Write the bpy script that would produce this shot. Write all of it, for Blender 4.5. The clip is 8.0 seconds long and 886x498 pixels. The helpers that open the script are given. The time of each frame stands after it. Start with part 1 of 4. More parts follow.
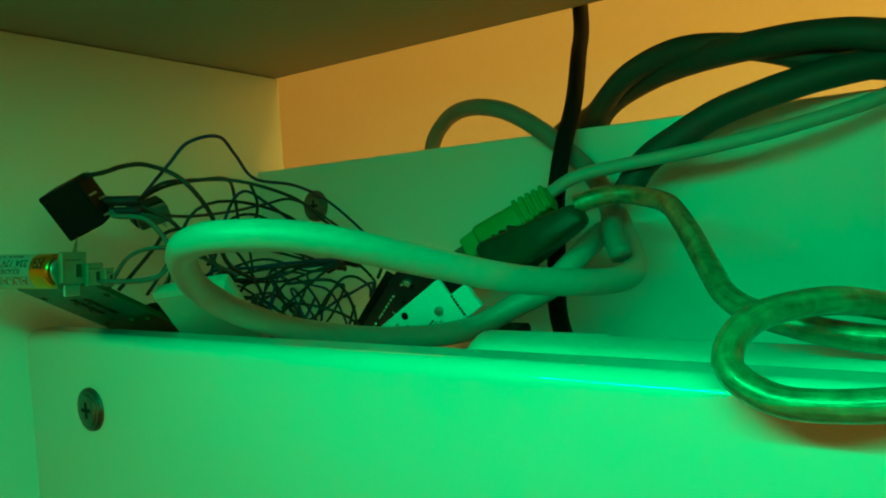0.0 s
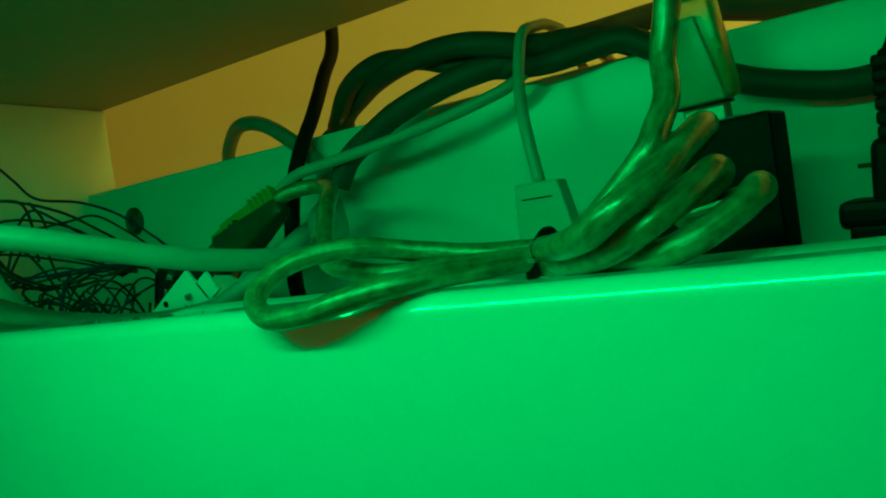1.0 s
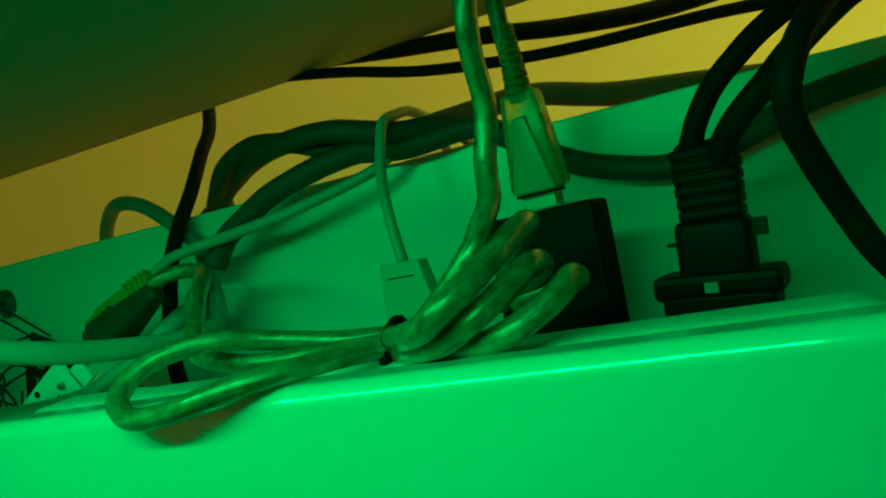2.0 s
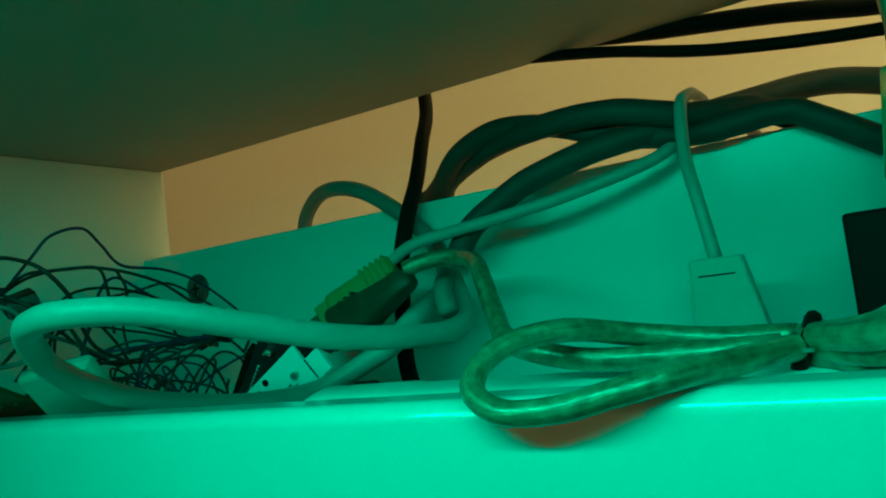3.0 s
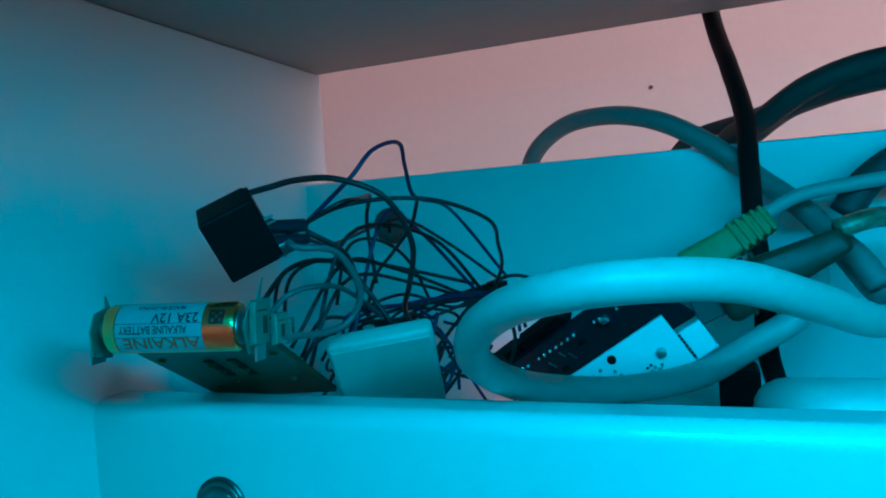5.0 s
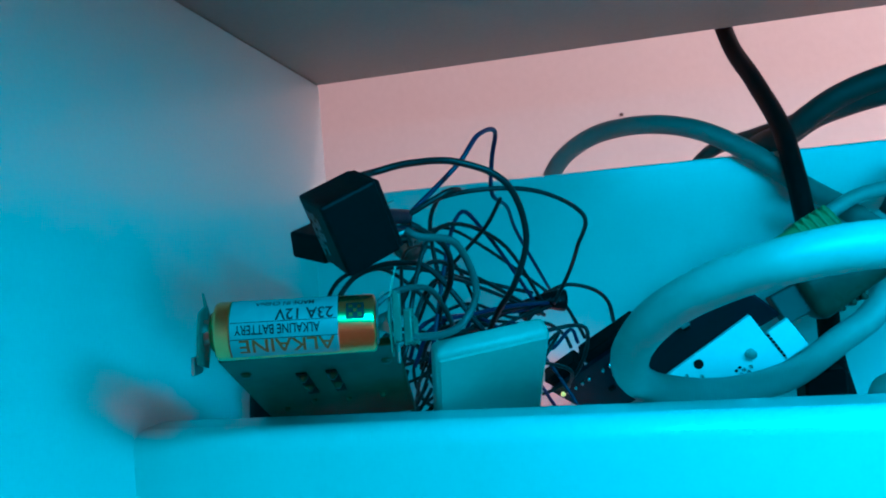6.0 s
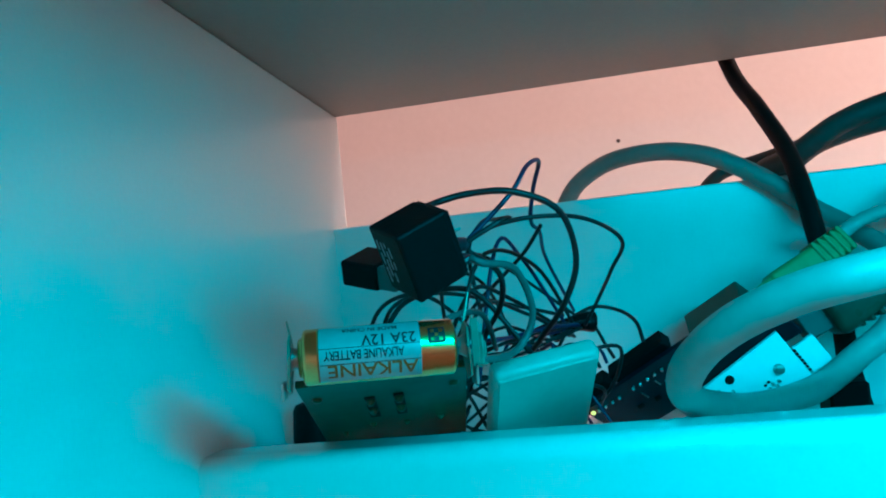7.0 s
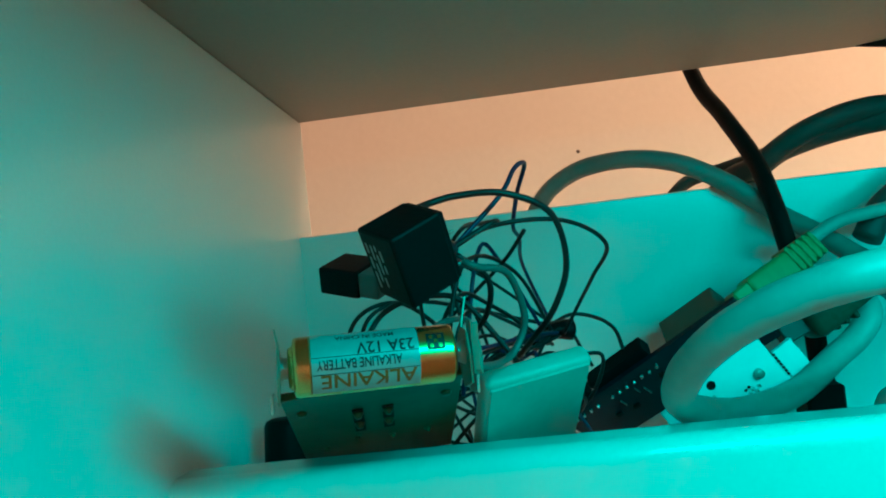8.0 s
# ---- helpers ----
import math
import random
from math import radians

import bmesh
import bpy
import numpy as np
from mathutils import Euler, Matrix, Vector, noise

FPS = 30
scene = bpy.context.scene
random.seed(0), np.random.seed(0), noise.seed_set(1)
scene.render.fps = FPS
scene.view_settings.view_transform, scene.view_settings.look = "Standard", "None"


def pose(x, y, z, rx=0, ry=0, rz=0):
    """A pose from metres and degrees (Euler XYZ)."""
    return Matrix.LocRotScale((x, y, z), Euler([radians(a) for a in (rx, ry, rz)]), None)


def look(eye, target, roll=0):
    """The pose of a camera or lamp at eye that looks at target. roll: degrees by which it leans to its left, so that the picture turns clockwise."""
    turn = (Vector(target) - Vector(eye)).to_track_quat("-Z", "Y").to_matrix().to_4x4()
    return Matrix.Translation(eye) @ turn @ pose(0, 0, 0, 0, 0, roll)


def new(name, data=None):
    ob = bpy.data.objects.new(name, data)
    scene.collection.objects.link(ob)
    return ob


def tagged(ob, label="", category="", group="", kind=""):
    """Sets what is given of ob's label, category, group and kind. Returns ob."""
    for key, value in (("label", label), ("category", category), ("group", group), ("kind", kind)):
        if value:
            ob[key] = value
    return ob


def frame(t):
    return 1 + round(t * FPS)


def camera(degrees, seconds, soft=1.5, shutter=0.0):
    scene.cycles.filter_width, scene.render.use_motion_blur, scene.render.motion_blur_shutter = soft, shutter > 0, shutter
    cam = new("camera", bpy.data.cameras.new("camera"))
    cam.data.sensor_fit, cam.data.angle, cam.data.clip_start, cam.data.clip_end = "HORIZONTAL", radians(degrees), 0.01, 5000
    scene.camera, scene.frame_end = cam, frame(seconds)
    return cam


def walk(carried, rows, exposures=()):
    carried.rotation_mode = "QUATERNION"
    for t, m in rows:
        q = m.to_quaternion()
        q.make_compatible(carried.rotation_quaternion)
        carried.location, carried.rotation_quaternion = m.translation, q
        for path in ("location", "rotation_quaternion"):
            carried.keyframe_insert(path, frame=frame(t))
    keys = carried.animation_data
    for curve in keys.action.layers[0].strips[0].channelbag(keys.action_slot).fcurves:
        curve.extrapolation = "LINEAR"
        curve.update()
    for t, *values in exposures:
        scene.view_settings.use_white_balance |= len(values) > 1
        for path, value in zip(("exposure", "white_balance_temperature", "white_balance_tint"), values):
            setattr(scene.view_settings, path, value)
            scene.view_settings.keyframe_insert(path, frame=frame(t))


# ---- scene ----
cam = camera(64.57, 8.0, 2.0)
PATH = [
    (0, (0.26508, -0.23657, -0.02972), (-0.8515, 1.4208, -0.1086), -3.67),
    (0.5, (0.31690, -0.23434, -0.03674), (-0.8720, 1.3737, -0.0661), -6.10),
    (1, (0.36028, -0.22860, -0.04749), (-0.6868, 1.4747, -0.0954), -8.28),
    (1.2, (0.37656, -0.23052, -0.04502), (-0.4873, 1.5719, -0.1145), -9.18),
    (2.3, (0.37956, -0.23419, -0.03891), (-0.4435, 1.5860, 0.0589), -11.28),
    (2.5, (0.35580, -0.23568, -0.03912), (-0.5637, 1.5352, 0.0973), -10.14),
    (3, (0.30475, -0.24117, -0.03689), (-0.6485, 1.5125, 0.0894), -7.55),
    (3.5, (0.26932, -0.24537, -0.02511), (-0.8458, 1.4147, -0.0511), -6.61),
    (4, (0.24472, -0.23711, -0.01370), (-0.9200, 1.3785, -0.1960), -7.48),
    (4.5, (0.20175, -0.23893, -0.01797), (-0.6508, 1.5622, -0.1882), -5.04),
    (5, (0.15409, -0.25000, -0.01832), (-0.5630, 1.6153, -0.0995), -4.00),
    (5.2, (0.13844, -0.24823, -0.02021), (-0.4722, 1.6550, -0.0904), -3.90),
    (6.3, (0.09708, -0.25267, -0.02771), (-0.2899, 1.7088, 0.0244), -5.26),
    (6.5, (0.09590, -0.25634, -0.02767), (-0.2893, 1.7055, 0.0243), -6.00),
    (7, (0.08522, -0.26005, -0.02532), (-0.2450, 1.7101, 0.0729), -5.92),
    (7.5, (0.07739, -0.25554, -0.02567), (-0.1652, 1.7266, 0.0854), -6.30),
    (8, (0.07519, -0.25522, -0.02625), (-0.0986, 1.7334, 0.0968), -6.47),
]
EXPOSURES = [
    (0, -0.2, 30000, -68),
    (0.5, -0.5, 45000, -88),
    (1, -0.77, 80000, -130),
    (1.2, -0.8, 80000, -140),
    (2.3, -0.72, 80000, -145),
    (2.5, -0.64, 70000, -125),
    (3, -0.52, 4700, -85),
    (3.5, -0.35, 3950, -48),
    (4, -0.25, 3700, -20),
    (4.5, -0.28, 3400, -8),
    (5, -0.10, 3450, 10),
    (6.5, 0.48, 3500, 10),
    (7, 0.57, 3850, 8),
    (7.5, 0.53, 4150, 0),
    (8, 0.45, 4450, -16),
]
walk(cam, [(t, look(eye, target, roll)) for t, eye, target, roll in PATH], EXPOSURES)

# ---- light ----
world = bpy.data.worlds.new("world")
scene.world = world
world.use_nodes = True
world.node_tree.nodes["Background"].inputs["Color"].default_value = (1.0, 0.62, 0.38, 1)
world.node_tree.nodes["Background"].inputs["Strength"].default_value = 0.03


def area_lamp(name, place, target, size_x, size_y, power, colour):
    data = bpy.data.lights.new(name, "AREA")
    data.shape, data.size, data.size_y = "RECTANGLE", size_x, size_y
    data.energy, data.color = power, colour
    ob = new(name, data)
    ob.matrix_world = look(place, target)
    return ob


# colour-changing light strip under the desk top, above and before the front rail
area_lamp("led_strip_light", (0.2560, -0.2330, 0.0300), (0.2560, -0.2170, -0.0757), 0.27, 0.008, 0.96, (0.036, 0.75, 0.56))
# warm room lamp shining down behind the desk
area_lamp("room_lamp_light", (0.95, 0.048, 0.40), (0.80, 0.075, 0.0), 0.85, 0.03, 30.0, (1.0, 0.48, 0.225))
# room lamp far before the desk
area_lamp("ceiling_lamp_light", (0.4, -1.3, 1.66), (0.4, -1.3, 0.0), 0.5, 0.5, 17.5, (1.0, 0.47, 0.30))

# tiny orange indicator diode on the controller board
diode = bpy.data.lights.new("indicator_light", "POINT")
diode.energy, diode.color, diode.shadow_soft_size = 0.006, (1.0, 0.30, 0.16), 0.0008
new("indicator_light", diode).location = (0.0850, -0.0150, -0.0745)

# ---- materials ----


def material(name, colour, rough=0.5, metal=0.0, colour2=None, grain=200.0, patch=12.0, bump=0.1, coat=0.0, alpha_glass=0.0, spec=0.5):
    mat = bpy.data.materials.new(name)
    mat.use_nodes = True
    nt = mat.node_tree
    bsdf = nt.nodes["Principled BSDF"]
    co = nt.nodes.new("ShaderNodeTexCoord")
    fine = nt.nodes.new("ShaderNodeTexNoise")
    fine.inputs["Scale"].default_value, fine.inputs["Detail"].default_value = grain, 4
    broad = nt.nodes.new("ShaderNodeTexNoise")
    broad.inputs["Scale"].default_value, broad.inputs["Detail"].default_value = patch, 3
    nt.links.new(co.outputs["Object"], fine.inputs["Vector"])
    nt.links.new(co.outputs["Object"], broad.inputs["Vector"])
    both = nt.nodes.new("ShaderNodeMath")
    both.operation = "MULTIPLY_ADD"
    both.inputs[1].default_value = 0.4
    nt.links.new(fine.outputs["Fac"], both.inputs[0])
    half = nt.nodes.new("ShaderNodeMath")
    half.operation = "MULTIPLY"
    half.inputs[1].default_value = 0.6
    nt.links.new(broad.outputs["Fac"], half.inputs[0])
    nt.links.new(half.outputs[0], both.inputs[2])
    ramp = nt.nodes.new("ShaderNodeMapRange")
    ramp.inputs[1].default_value, ramp.inputs[2].default_value = 0.3, 0.7
    nt.links.new(both.outputs[0], ramp.inputs[0])
    mix = nt.nodes.new("ShaderNodeMix")
    mix.data_type = "RGBA"
    c2 = colour2 or tuple(c * 0.86 for c in colour)
    mix.inputs[6].default_value = (*colour, 1)
    mix.inputs[7].default_value = (*c2, 1)
    nt.links.new(ramp.outputs[0], mix.inputs[0])
    nt.links.new(mix.outputs[2], bsdf.inputs["Base Color"])
    rr = nt.nodes.new("ShaderNodeMapRange")
    rr.inputs[3].default_value, rr.inputs[4].default_value = rough * 0.85, min(1, rough * 1.2)
    nt.links.new(broad.outputs["Fac"], rr.inputs[0])
    nt.links.new(rr.outputs[0], bsdf.inputs["Roughness"])
    bsdf.inputs["Metallic"].default_value = metal
    bsdf.inputs["Specular IOR Level"].default_value = spec
    bsdf.inputs["Coat Weight"].default_value = coat
    bsdf.inputs["Coat Roughness"].default_value = 0.12
    bsdf.inputs["Transmission Weight"].default_value = alpha_glass
    if bump:
        bp = nt.nodes.new("ShaderNodeBump")
        bp.inputs["Strength"].default_value, bp.inputs["Distance"].default_value = bump, 0.0003
        nt.links.new(fine.outputs["Fac"], bp.inputs["Height"])
        nt.links.new(bp.outputs[0], bsdf.inputs["Normal"])
    return mat


M_PANEL = material("white_melamine", (0.78, 0.77, 0.74), 0.22, colour2=(0.72, 0.71, 0.68), grain=900, patch=9, bump=0.06)
M_RAIL = material("glossy_edge_melamine", (0.74, 0.73, 0.70), 0.32, colour2=(0.69, 0.68, 0.65), grain=900, patch=9, bump=0.02, coat=1.0)
M_RAIL.node_tree.nodes["Principled BSDF"].inputs["Coat Roughness"].default_value = 0.06
M_RAIL.node_tree.nodes["Principled BSDF"].inputs["Coat IOR"].default_value = 1.8
M_DESK = material("grey_melamine", (0.40, 0.38, 0.335), 0.55, colour2=(0.35, 0.33, 0.295), grain=700, patch=7, bump=0.10)
M_WALL = material("wall_paint", (0.74, 0.65, 0.55), 0.85, colour2=(0.69, 0.60, 0.50), grain=260, patch=5, bump=0.35)
M_FLOOR = material("floor_wood", (0.30, 0.19, 0.10), 0.5, grain=60, patch=4)
M_WHITE_PVC = material("white_pvc", (0.39, 0.39, 0.36), 0.42, colour2=(0.32, 0.32, 0.295), grain=350, patch=45, bump=0.12)
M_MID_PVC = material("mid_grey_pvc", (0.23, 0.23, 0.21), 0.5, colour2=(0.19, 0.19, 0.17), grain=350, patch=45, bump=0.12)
M_GREY_PVC = material("grey_pvc", (0.055, 0.058, 0.052), 0.6, colour2=(0.042, 0.044, 0.040), grain=350, patch=40, bump=0.15)
M_BLACK_PVC = material("black_pvc", (0.009, 0.009, 0.009), 0.6, colour2=(0.006, 0.006, 0.006), grain=400, patch=40, bump=0.2, spec=0.12)
M_BLACK = material("black_plastic", (0.006, 0.006, 0.007), 0.5, colour2=(0.004, 0.004, 0.0045), grain=700, patch=60, bump=0.2, spec=0.12)
M_SMOKE = material("smoked_plastic", (0.050, 0.056, 0.036), 0.28, colour2=(0.026, 0.029, 0.018), grain=300, patch=80, bump=0.12, spec=0.15)
M_YELLOW = material("yellow_boot", (0.22, 0.26, 0.08), 0.5, colour2=(0.17, 0.20, 0.06), grain=400, patch=70, bump=0.1)
M_STEEL = material("steel", (0.45, 0.43, 0.40), 0.40, metal=1.0, colour2=(0.5, 0.48, 0.45), grain=500, patch=120, bump=0.1)
M_PIN = material("bright_solder", (0.75, 0.74, 0.70), 0.25, metal=0.9, colour2=(0.68, 0.67, 0.63), grain=500, patch=120, bump=0.05)
M_SCREW = material("dark_zinc", (0.20, 0.195, 0.18), 0.42, metal=1.0, colour2=(0.14, 0.135, 0.125), grain=900, patch=300, bump=0.15)
M_TIN = material("tinned_sheet", (0.27, 0.27, 0.21), 0.45, metal=0.5, colour2=(0.20, 0.20, 0.15), grain=500, patch=200, bump=0.15)
M_GOLD = material("gold_foil", (0.78, 0.52, 0.16), 0.24, metal=1.0, colour2=(0.66, 0.42, 0.12), grain=300, patch=90, bump=0.05)
M_LABEL = material("label_white", (0.82, 0.82, 0.82), 0.35, colour2=(0.77, 0.77, 0.77), grain=600, patch=90, bump=0.03)
M_FOIL = material("foil_label", (0.43, 0.43, 0.43), 0.40, metal=0.25, colour2=(0.34, 0.34, 0.34), grain=600, patch=90, bump=0.03)
M_INK = material("black_ink", (0.015, 0.015, 0.015), 0.5, bump=0)
M_INK_GOLD = material("gold_ink", (0.30, 0.10, 0.015), 0.4, colour2=(0.22, 0.07, 0.012), bump=0)
M_INK_GREY = material("grey_ink", (0.30, 0.30, 0.30), 0.6, bump=0)
M_PCB = material("tan_pcb", (0.026, 0.064, 0.016), 0.42, colour2=(0.016, 0.042, 0.010), grain=500, patch=120, bump=0.1, coat=0.2)
M_PCB_DARK = material("dark_pcb", (0.007, 0.011, 0.022), 0.45, colour2=(0.005, 0.008, 0.014), grain=500, patch=120, bump=0.1, coat=0.1, spec=0.3)
M_BROWN = material("brown_connector", (0.115, 0.075, 0.05), 0.5, colour2=(0.09, 0.06, 0.04), grain=300, patch=90, bump=0.1)
M_WIRE_BLUE = material("blue_wire", (0.011, 0.016, 0.072), 0.45, grain=300, patch=60, bump=0.05)
M_WIRE_BLACK = material("black_wire", (0.009, 0.009, 0.010), 0.45, grain=300, patch=60, bump=0.05)
M_WIRE_GREY = material("grey_wire", (0.085, 0.105, 0.10), 0.4, grain=300, patch=60, bump=0.05)
M_PURPLE = material("purple_sleeve", (0.022, 0.010, 0.024), 0.5, colour2=(0.014, 0.007, 0.016), grain=300, patch=60, bump=0.1, coat=0.3)
M_GRIP = material("pale_grip", (0.34, 0.36, 0.28), 0.35, colour2=(0.28, 0.30, 0.22), grain=300, patch=90, bump=0.08)
M_AMBER = material("amber_grip", (0.22, 0.18, 0.08), 0.35, colour2=(0.16, 0.13, 0.05), grain=300, patch=120, bump=0.08)
M_CLEAR = material("clear_amber", (0.80, 0.70, 0.38), 0.25, colour2=(0.70, 0.60, 0.30), grain=300, patch=120, bump=0.1, alpha_glass=0.75)
M_CASE = material("grey_white_abs", (0.42, 0.45, 0.40), 0.42, colour2=(0.36, 0.39, 0.34), grain=500, patch=60, bump=0.12)
M_CARD = material("white_abs", (0.70, 0.72, 0.68), 0.4, colour2=(0.62, 0.64, 0.60), grain=500, patch=60, bump=0.1)


def braided():
    """A dull metal shield seen through a clear olive jacket, blotchy, with streaky highlights put into its colour along
    the cable.
    """
    mat = material("braided_shield", (0.5, 0.5, 0.4), 0.42, metal=0.35, grain=900, patch=260, bump=0.0, coat=1.0)
    nt = mat.node_tree
    bsdf = nt.nodes["Principled BSDF"]
    bsdf.inputs["Coat Roughness"].default_value = 0.24
    uv = nt.nodes.new("ShaderNodeTexCoord")
    stretch = nt.nodes.new("ShaderNodeMapping")
    stretch.inputs["Rotation"].default_value = (0, 0, radians(14))
    stretch.inputs["Scale"].default_value = (5.0, 0.55, 1.0)
    nt.links.new(uv.outputs["UV"], stretch.inputs["Vector"])
    streak = nt.nodes.new("ShaderNodeTexNoise")
    streak.inputs["Scale"].default_value, streak.inputs["Detail"].default_value, streak.inputs["Distortion"].default_value = 1.6, 3, 0.6
    nt.links.new(stretch.outputs[0], streak.inputs["Vector"])
    blotch = nt.nodes.new("ShaderNodeTexNoise")
    blotch.inputs["Scale"].default_value, blotch.inputs["Detail"].default_value = 330, 4
    nt.links.new(uv.outputs["Object"], blotch.inputs["Vector"])
    add = nt.nodes.new("ShaderNodeMath")
    add.operation = "ADD"
    nt.links.new(streak.outputs["Fac"], add.inputs[0])
    nt.links.new(blotch.outputs["Fac"], add.inputs[1])
    # the lighter colour stands for highlights along the jacket as well as shield blotches
    mix = nt.nodes.new("ShaderNodeMix")
    mix.data_type = "RGBA"
    mix.inputs[6].default_value, mix.inputs[7].default_value = (0.085, 0.09, 0.045, 1), (0.30, 0.30, 0.19, 1)
    span = nt.nodes.new("ShaderNodeMapRange")
    span.inputs[1].default_value, span.inputs[2].default_value = 0.72, 1.28
    nt.links.new(add.outputs[0], span.inputs[0])
    nt.links.new(span.outputs[0], mix.inputs[0])
    nt.links.new(mix.outputs[2], bsdf.inputs["Base Color"])
    bp = nt.nodes.new("ShaderNodeBump")
    bp.inputs["Strength"].default_value, bp.inputs["Distance"].default_value = 0.8, 0.0006
    nt.links.new(add.outputs[0], bp.inputs["Height"])
    nt.links.new(bp.outputs[0], bsdf.inputs["Normal"])
    return mat


M_BRAID = braided()

# ---- building helpers ----


def finish(ob, mat, smooth):
    ob.data.materials.append(mat)
    if smooth:
        for f in ob.data.polygons:
            f.use_smooth = True
    return ob


def mesh_object(name, bm, mat, smooth=False):
    me = bpy.data.meshes.new(name)
    bmesh.ops.recalc_face_normals(bm, faces=bm.faces)
    bm.to_mesh(me)
    bm.free()
    return finish(new(name, me), mat, smooth)


def part(name, bm, mat, parent, label="", smooth=False):
    ob = mesh_object(name, bm, mat, smooth)
    ob.parent = parent
    ob.matrix_parent_inverse = parent.matrix_world.inverted()
    if label:
        ob["label"] = label
    return ob


def thing(name, place, label, category, group="", kind=""):
    ob = new(name)
    ob.empty_display_size = 0.01
    ob.matrix_world = Matrix.Translation(place)
    return tagged(ob, label, category, group, kind)


def box(x0, x1, y0, y1, z0, z1, bevel=0.0, seg=2, m=None, bm=None):
    bm = bm or bmesh.new()
    made = bmesh.ops.create_cube(bm, size=1.0)["verts"]
    bmesh.ops.transform(bm, matrix=Matrix.Translation(((x0 + x1) / 2, (y0 + y1) / 2, (z0 + z1) / 2)) @ Matrix.Diagonal((x1 - x0, y1 - y0, z1 - z0, 1)), verts=made)
    if bevel:
        edges = list({e for v in made for e in v.link_edges})
        out = bmesh.ops.bevel(bm, geom=edges, offset=bevel, segments=seg, profile=0.5, affect="EDGES")
        made = list({v for f in out["faces"] for v in f.verts} | {v for v in made if v.is_valid})
    if m is not None:
        bmesh.ops.transform(bm, matrix=m, verts=made)
    return bm


def rod(p, q, r0, r1=None, sides=20, bm=None, bevel=0.0):
    bm = bm or bmesh.new()
    p, q = Vector(p), Vector(q)
    r1 = r0 if r1 is None else r1
    made = bmesh.ops.create_cone(bm, cap_ends=True, segments=sides, radius1=r0, radius2=r1, depth=(q - p).length)["verts"]
    turn = (q - p).to_track_quat("Z", "Y").to_matrix().to_4x4()
    if bevel:
        caps = [e for e in {e for v in made for e in v.link_edges} if abs(e.verts[0].co.z - e.verts[1].co.z) < 1e-7]
        out = bmesh.ops.bevel(bm, geom=caps, offset=bevel, segments=2, profile=0.5, affect="EDGES")
        made = list({v for f in out["faces"] for v in f.verts} | {v for v in made if v.is_valid})
    bmesh.ops.transform(bm, matrix=Matrix.Translation((p + q) / 2) @ turn, verts=made)
    return bm


def curve_points(points, steps):
    """Points on a smooth line through those given."""
    pts = [Vector(p) for p in points]
    pts = [2 * pts[0] - pts[1]] + pts + [2 * pts[-1] - pts[-2]]
    out = []
    for i in range(1, len(pts) - 2):
        a, b, c, d = pts[i - 1:i + 3]
        for k in range(steps):
            t = k / steps
            out.append(0.5 * (2 * b + (c - a) * t + (2 * a - 5 * b + 4 * c - d) * t * t + (3 * b - a - 3 * c + d) * t ** 3))
    out.append(pts[-2])
    return out


def tube(points, r, sides=12, steps=8, bm=None, wobble=0.0, r_end=None):
    """A round cable along a smooth line."""
    bm = bm or bmesh.new()
    line = curve_points(points, steps)
    n = len(line)
    tang = [(line[min(i + 1, n - 1)] - line[max(i - 1, 0)]).normalized() for i in range(n)]
    side = tang[0].orthogonal().normalized()
    rings = []
    for i, p in enumerate(line):
        side = (side - tang[i] * side.dot(tang[i])).normalized()
        up = tang[i].cross(side)
        rr = r if r_end is None else r + (r_end - r) * i / (n - 1)
        if wobble:
            rr *= 1 + wobble * noise.noise(p * 160)
        rings.append([bm.verts.new(p + rr * (math.cos(a) * side + math.sin(a) * up)) for a in (2 * math.pi * k / sides for k in range(sides))])
    uv = bm.loops.layers.uv.verify()
    run = 0.0
    for i in range(n - 1):
        ahead = run + (line[i + 1] - line[i]).length / (2 * math.pi * r)
        for k in range(sides):
            f = bm.faces.new((rings[i][k], rings[i][(k + 1) % sides], rings[i + 1][(k + 1) % sides], rings[i + 1][k]))
            for loop, w in zip(f.loops, ((k, run), (k + 1, run), (k + 1, ahead), (k, ahead))):
                loop[uv].uv = (w[0] / sides, w[1])
        run = ahead
    bm.faces.new(rings[0][::-1])
    bm.faces.new(rings[-1])
    return bm


def cable(name, points, r, mat, label, group="", sides=14, steps=8, wobble=0.02):
    ob = mesh_object(name, tube(points, r, sides, steps, wobble=wobble), mat, True)
    return tagged(ob, label, "cable", group)


# ---- the desk and the room ----


def slab(name, x0, x1, y0, y1, z0, z1, mat, label, category, bevel=0.0, kind="structure", seg=3):
    ob = mesh_object(name, box(x0, x1, y0, y1, z0, z1, bevel, seg), mat, False)
    for f in ob.data.polygons:
        f.use_smooth = seg > 3 and max(abs(c) for c in f.normal) < 0.9995
    return tagged(ob, label, category, "", kind)


slab("wall_back", -1.6, 2.2, 0.170, 0.285, -0.76, 1.7, M_WALL, "warm off-white painted wall behind the desk", "wall")
slab("wall_left", -1.72, -1.6, -2.2, 0.285, -0.76, 1.7, M_WALL, "plain painted side wall of the room", "wall")
slab("wall_right", 2.2, 2.32, -2.2, 0.285, -0.76, 1.7, M_WALL, "plain painted side wall of the room", "wall")
slab("wall_front", -1.72, 2.32, -2.32, -2.2, -0.76, 1.7, M_WALL, "plain painted wall across the room", "wall")
slab("floor", -1.72, 2.32, -2.32, 0.285, -0.80, -0.76, M_FLOOR, "brown wooden room floor", "floor")
slab("ceiling", -1.72, 2.32, -2.32, 0.285, 1.7, 1.74, M_WALL, "plain painted room ceiling", "ceiling")

